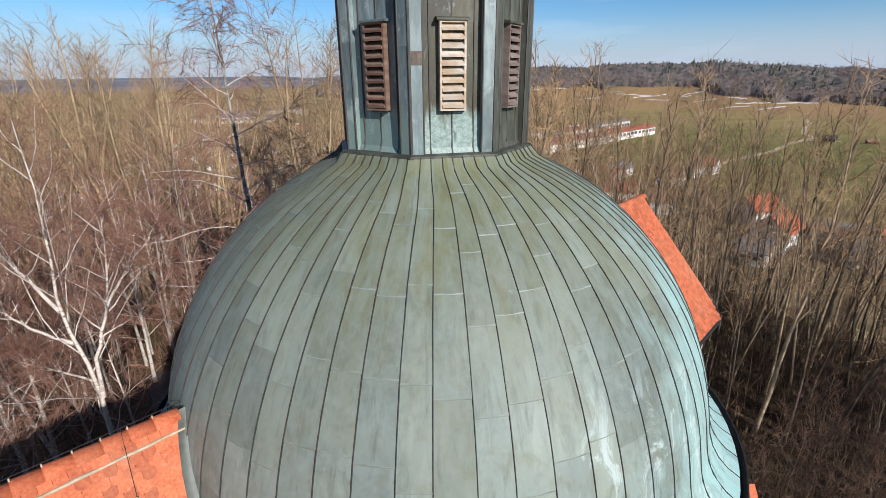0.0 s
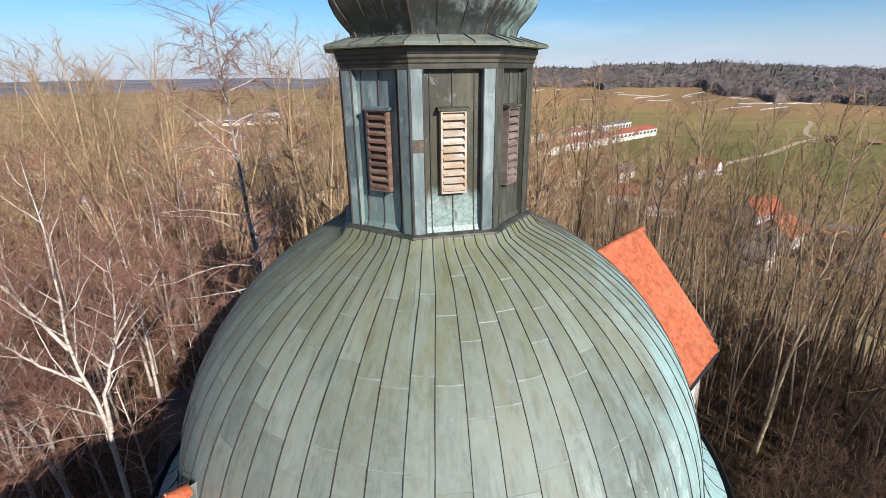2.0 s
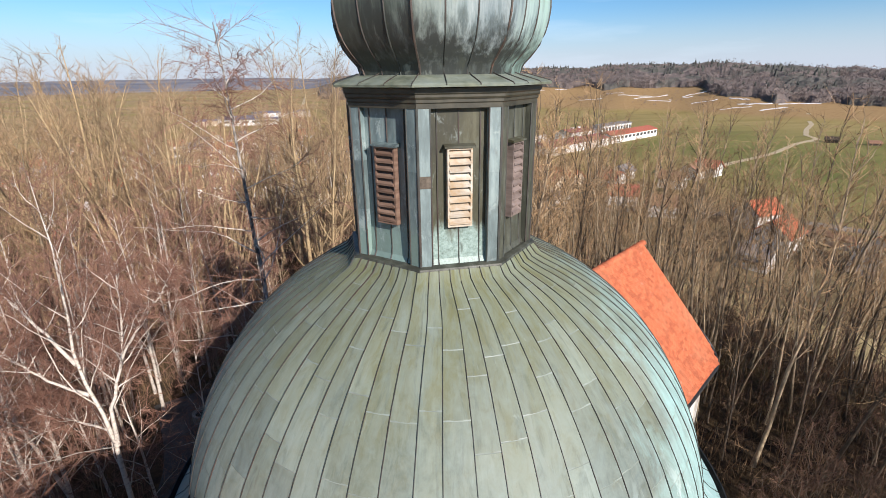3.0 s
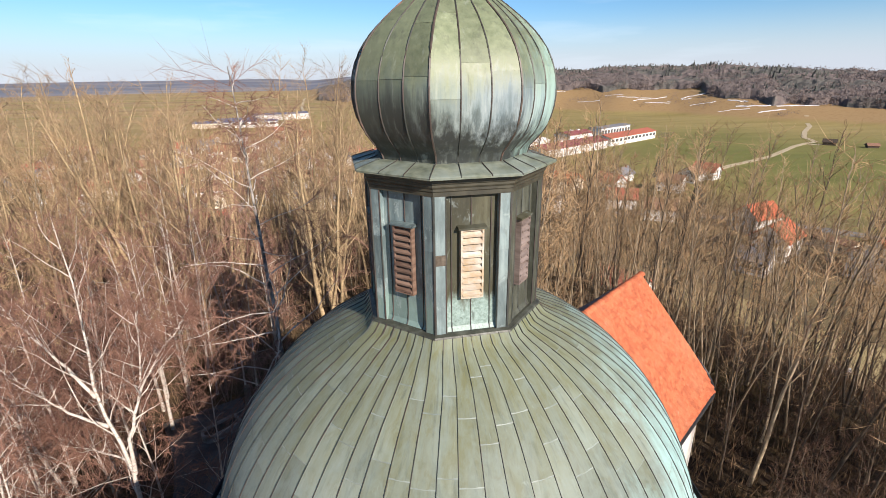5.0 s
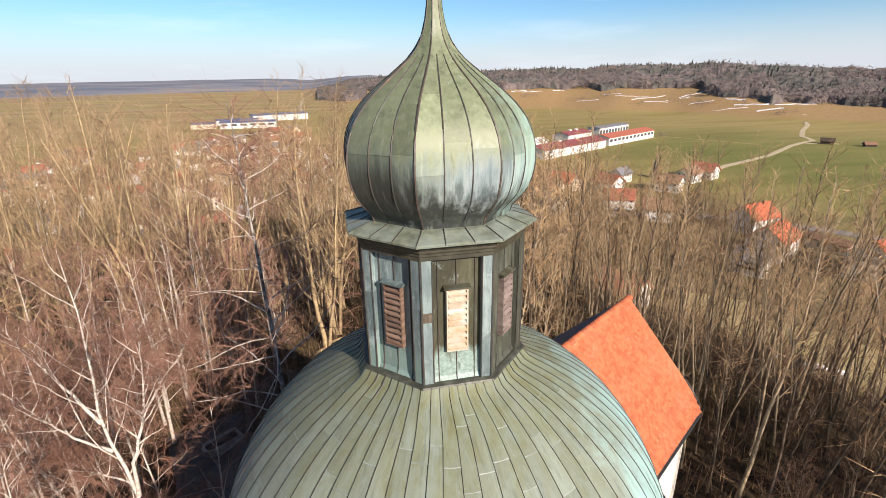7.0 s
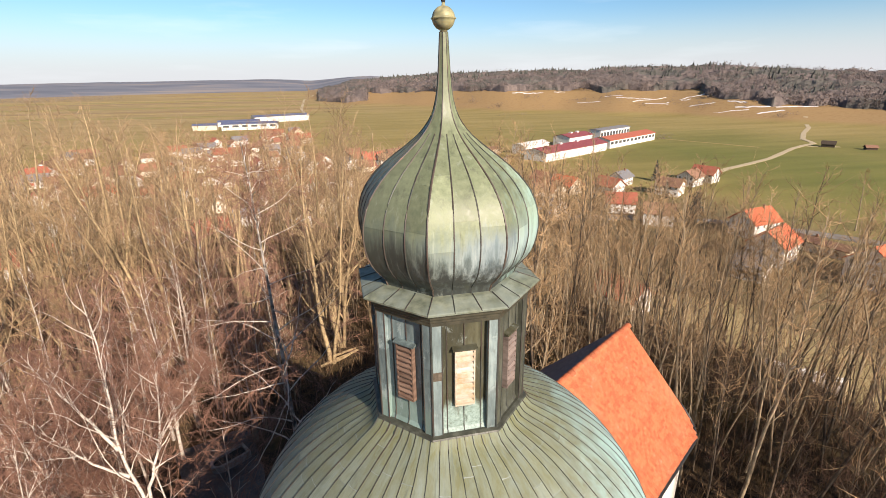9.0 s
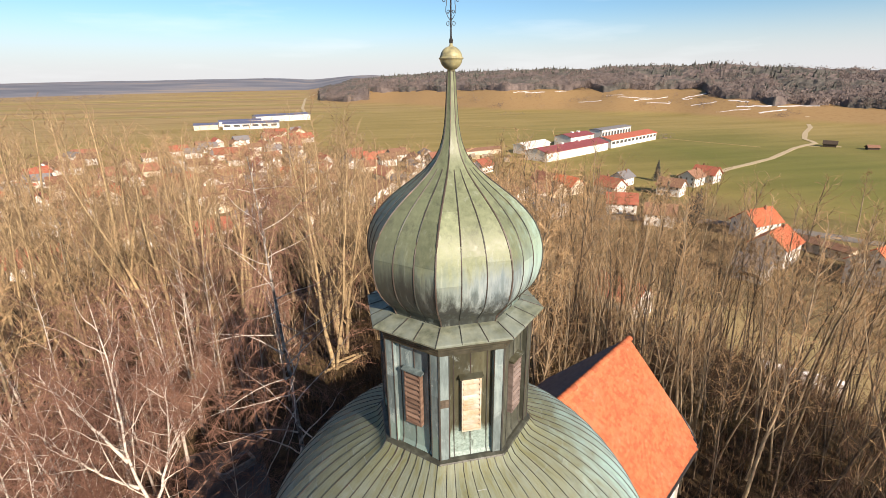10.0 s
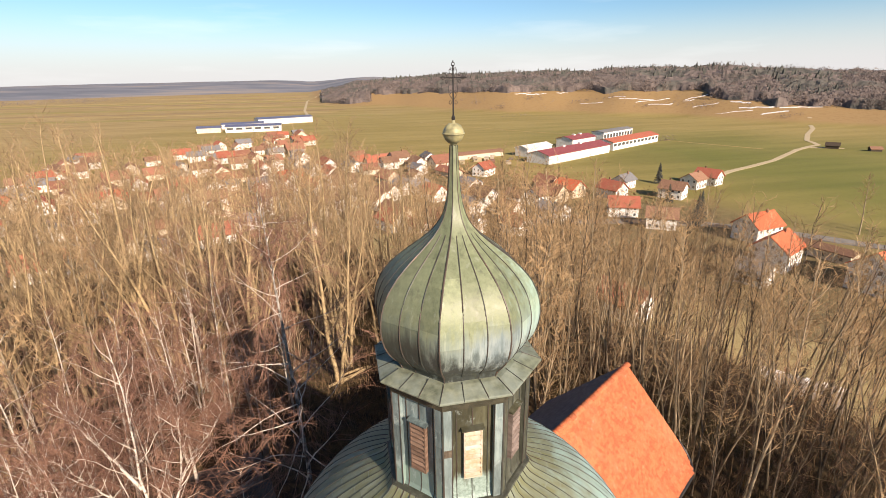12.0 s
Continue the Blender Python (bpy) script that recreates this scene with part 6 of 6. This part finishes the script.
link_roof.matrix_basis = pose(153, 112, ground_z(153, 112), 0, 0, 13)
back_house = house_kind(10, 13, 6.4, 4.0, wall_white, roof_orange, "white house with an orange roof behind the large house", 2, 3, True)
back_house.matrix_basis = pose(146, 134, ground_z(146, 134), 0, 0, -80)
slope_house = house_kind(9, 12, 4.2, 2.6, wall_white, roof_ash, "white house with a pale roof and melting snow", 2, 2, True)
slope_house.matrix_basis = pose(67, 44, ground_z(67, 44), 0, 0, 43) @ Matrix.Scale(0.85, 4)
patch_soup = Soup()
for i in range(18):
    for j in range(44):
        u, v = -5.1 + 0.29 * i, -6.6 + 0.3 * j
        if noise.noise((u * 0.8, v * 0.8, 4)) + 0.9 * smooth01((v - 2.2) / 3.5) + 0.5 * smooth01((u + 1.5) / 1.2) > 0.52:
            z0, z1 = 6.84 + u * 2.6 / 4.5, 6.84 + (u + 0.29) * 2.6 / 4.5
            patch_soup.add([(u, v, z0), (u + 0.29, v, z1), (u + 0.29, v + 0.3, z1), (u, v + 0.3, z0)], [(0, 1, 2, 3)])
patch_soup.make("snow_cover", snow, slope_house, "melting snow on the roof")


def hall(name, x, y, turn, w, l, h, rise, wall, roof, label, windows=0):
    ob = empty(name, pose(x, y, ground_z(x, y), 0, 0, turn))
    sp = Soup()
    a, b = w / 2, l / 2
    sp.add([(-a, -b, -1), (a, -b, -1), (a, b, -1), (-a, b, -1), (-a, -b, h), (a, -b, h), (a, b, h), (-a, b, h), (0, -b, h + rise - 0.2), (0, b, h + rise - 0.2)],
           [(3, 2, 1, 0), (0, 1, 5, 8, 4), (2, 3, 7, 9, 6), (1, 2, 6, 5), (3, 0, 4, 7)])
    sp.make("wall", wall, ob)
    gable(Soup(), w, l, h, rise, 0.6).make("roof", roof, ob)
    for i in range(windows):
        u = -b + (i + 0.5) * l / windows
        for s in (-1, 1):
            x0, x1 = sorted((s * (a + 0.05), s * (a - 0.1)))
            Soup().box(x0, x1, u - l / windows * 0.33, u + l / windows * 0.33, h * 0.45, h * 0.78).make("window", window_dark, ob)
    for u in (-0.25, 0.3) if roof is roof_wine else ():
        Soup().box(-1.2, 1.2, b * u - 1.2, b * u + 1.2, h + rise - 0.3, h + rise + 0.8).make("roof_vent", wall_white, ob)
    return tagged(ob, label, "factory hall")


TURN = -math.degrees(math.atan2(67, 38))
hall("factory_hall", 166.5, 328, TURN, 19, 78, 6.4, 2.6, wall_white, roof_wine, "long white factory hall with a wine-red roof")
hall("factory_hall", 241, 372, TURN, 17, 76, 6.6, 2.2, wall_white, roof_red, "white factory hall with a red roof and a row of windows", 12)
hall("office_block", 244, 402, TURN, 12, 50, 10.0, 0.8, wall_white, roof_grey, "white flat office block with a window band", 10)
hall("factory_hall", 196, 378, TURN, 16, 34, 8.0, 2.0, wall_white, roof_wine, "lower factory hall behind with a wine-red roof")
hall("factory_hall", 146, 349, TURN, 12, 30, 6.5, 1.8, wall_white, wall_white, "white hall with a pale roof")
hall("long_shed", 98, 348, -74, 10, 46, 3.8, 1.2, wall_cream, roof_brown, "long low timber yard shed")
hall("blue_hall", -99, 618, -88, 18, 62, 7, 1.6, wall_white, roof_blue, "white hall with a dark blue roof on the plain", 6)
hall("blue_hall", -150, 622, -84, 14, 26, 6, 1.6, wall_cream, roof_blue, "small hall with a dark blue roof")
hall("blue_hall", -74, 720, -70, 24, 74, 8, 1.6, wall_white, roof_blue, "large blue-roofed hall beyond the village")
hall("blue_hall", -120, 668, -80, 16, 50, 6, 1.4, wall_white, roof_blue, "blue-roofed hall at the edge of the plain")
hall("field_barn", 377, 304, 40, 6.5, 8.5, 2.8, 2.0, timber_dark, timber_dark, "dark timber field barn on the meadow")
hall("field_barn", 392, 283, 60, 5, 7, 2.2, 1.4, timber_dark, roof_brown, "small timber field barn")


def timber_stack(x, y, turn, l, layers, mat, seed):
    """Boards piled in layers on bearers."""
    r = random.Random(seed)
    ob = empty("timber_stack", pose(x, y, ground_z(x, y), 0, 0, turn))
    for i in range(layers):
        w, e = 1.6 + r.uniform(-0.15, 0.15), r.uniform(-0.3, 0.3)
        Soup().box(e - l / 2, e + l / 2, -w, w, 0.15 + i * 0.62, 0.62 + i * 0.62).make("layer", mat, ob)
        for u in (-0.35, 0.35):
            Soup().box(u * l - 0.1, u * l + 0.1, -1.3, 1.3, i * 0.62, 0.15 + i * 0.62).make("bearer", timber_dark, ob)
    return tagged(ob, "pile of sawn timber in the yard beside the halls", "timber stack", "timber stacks")


yard_rng = random.Random(44)
for i in range(22):
    timber_stack(36 + 4.0 * i + yard_rng.uniform(-4, 4), 350 - 1.1 * i + yard_rng.uniform(-14, 12), yard_rng.choice((-18, 72)) + yard_rng.uniform(-5, 5), yard_rng.uniform(4, 9), yard_rng.choice((2, 3, 4)), yard_rng.choice((old_wood, track_cream, roof_brown, wood_white)), i)


def fir(x, y, h, seed):
    r = random.Random(seed)
    ob = empty("fir", Matrix.Translation((x, y, ground_z(x, y) - 0.2)))
    Soup().tube([(0, 0, 0), (0, 0, h * 0.5), (0, 0, h)], [h * 0.02, h * 0.012, 0.02], 6).make("trunk", bark_dark, ob)
    segs = []
    for i in range(260):
        t = r.random() ** 0.8
        a, z = r.random() * 6.28, h * (0.06 + 0.93 * t)
        l = h * 0.24 * (1 - t) * r.uniform(0.6, 1.15) + 0.2
        segs.append((0, 0, z, l * math.cos(a), l * math.sin(a), z - l * 0.25, 0.10 * l + 0.12, 0))
        for q in (0.5, 0.8):
            s = (l * q * math.cos(a), l * q * math.sin(a), z - l * q * 0.25)
            for da in (-0.8, 0.8):
                segs.append((*s, s[0] + l * 0.35 * math.cos(a + da), s[1] + l * 0.35 * math.sin(a + da), s[2] - 0.15 * l, 0.14, 0))
    v, f = strands(segs, 3, True)
    piece("crown", v, f, conifer, ob)
    return tagged(ob, "dark green fir beside the houses", "fir tree")


fir(171, 228, 12, 1)
fir(136, 152, 15, 2)
fir(139, 157, 12, 3)
fir(150, 190, 9, 4)
for x, y, s in ((149, 163, 1.3), (186, 128, 1.6), (205, 105, 1.5), (215, 95, 1.7), (196, 116, 1.2), (222, 84, 1.6)):
    m = Matrix.Translation((x, y, ground_z(x, y)))
    ob = copy_thing(oaks[1], m)
    ob.matrix_basis = m @ Matrix.Scale(s, 4)
    tagged(ob, "lone bare tree at the edge of the meadow")

# ---- beside the church ----
trough = tagged(empty("stone_trough", pose(-8.6, 14.2, ground_z(-8.6, 14.2) + 0.12, 0, 0, 35) @ Matrix.Scale(0.85, 4)), "long stone basin with a rounded end, in shade", "stone basin")
tb = Soup()
outer, inner = [], []
for i in range(9):
    w = math.pi / 2 + math.pi * i / 8
    outer.append((-0.7 + 0.55 * math.cos(w), 0.55 * math.sin(w)))
    inner.append((-0.7 + 0.40 * math.cos(w), 0.40 * math.sin(w)))
outer += [(1.0, -0.55), (1.0, 0.55)]
inner += [(0.85, -0.40), (0.85, 0.40)]
k = len(outer)
vs = [(*p, 0.42) for p in outer] + [(*p, 0.42) for p in inner] + [(*p, -0.2) for p in outer] + [(*p, 0.12) for p in inner]
fs = []
for i in range(k):
    j = (i + 1) % k
    fs += [(i, j, k + j, k + i), (2 * k + i, 2 * k + j, j, i), (k + i, k + j, 3 * k + j, 3 * k + i)]
fs.append(tuple(range(3 * k, 4 * k)))
tb.add(vs, fs).make("basin", stone, trough)
# added near-black sheet, painting the shade inside the basin
Soup().prism([(x * 0.99, y * 0.99) for x, y in inner], 0.14, 0.27).make("water", inside_dark, trough, "dark sheet for the shaded inside of the basin")
post = tagged(empty("wooden_post", pose(-7.6, 15.6, ground_z(-7.6, 15.6), 4, 3, 20)), "weathered upright wooden trough spout post", "post")
Soup().prism([(-0.16, -0.13), (0.15, -0.14), (0.16, 0.12), (-0.14, 0.14)], -0.3, 1.7).make("shaft", old_wood, post)
Soup().tube([(0, 0, 1.3), (-0.5, -0.35, 1.15)], [0.04, 0.035], 6).make("spout", iron, post)
for i, (x, y, a) in enumerate(((-2.9, 22.6, 30), (-2.2, 23.0, 34), (-2.5, 23.3, 26))):
    lg = tagged(empty("fallen_log", pose(x, y, ground_z(x, y) + 0.16, 0, 0, a)), "pale fallen tree trunk on the leaf litter", "log", "fallen logs")
    r = random.Random(i)
    Soup().tube([(-1.4, 0, 0), (-0.5, r.uniform(-0.1, 0.1), 0.03), (0.5, r.uniform(-0.1, 0.1), 0.02), (1.5, 0, 0)], [0.11, 0.10, 0.09, 0.06], 9).make("stem", bark_tan, lg, smooth=True)
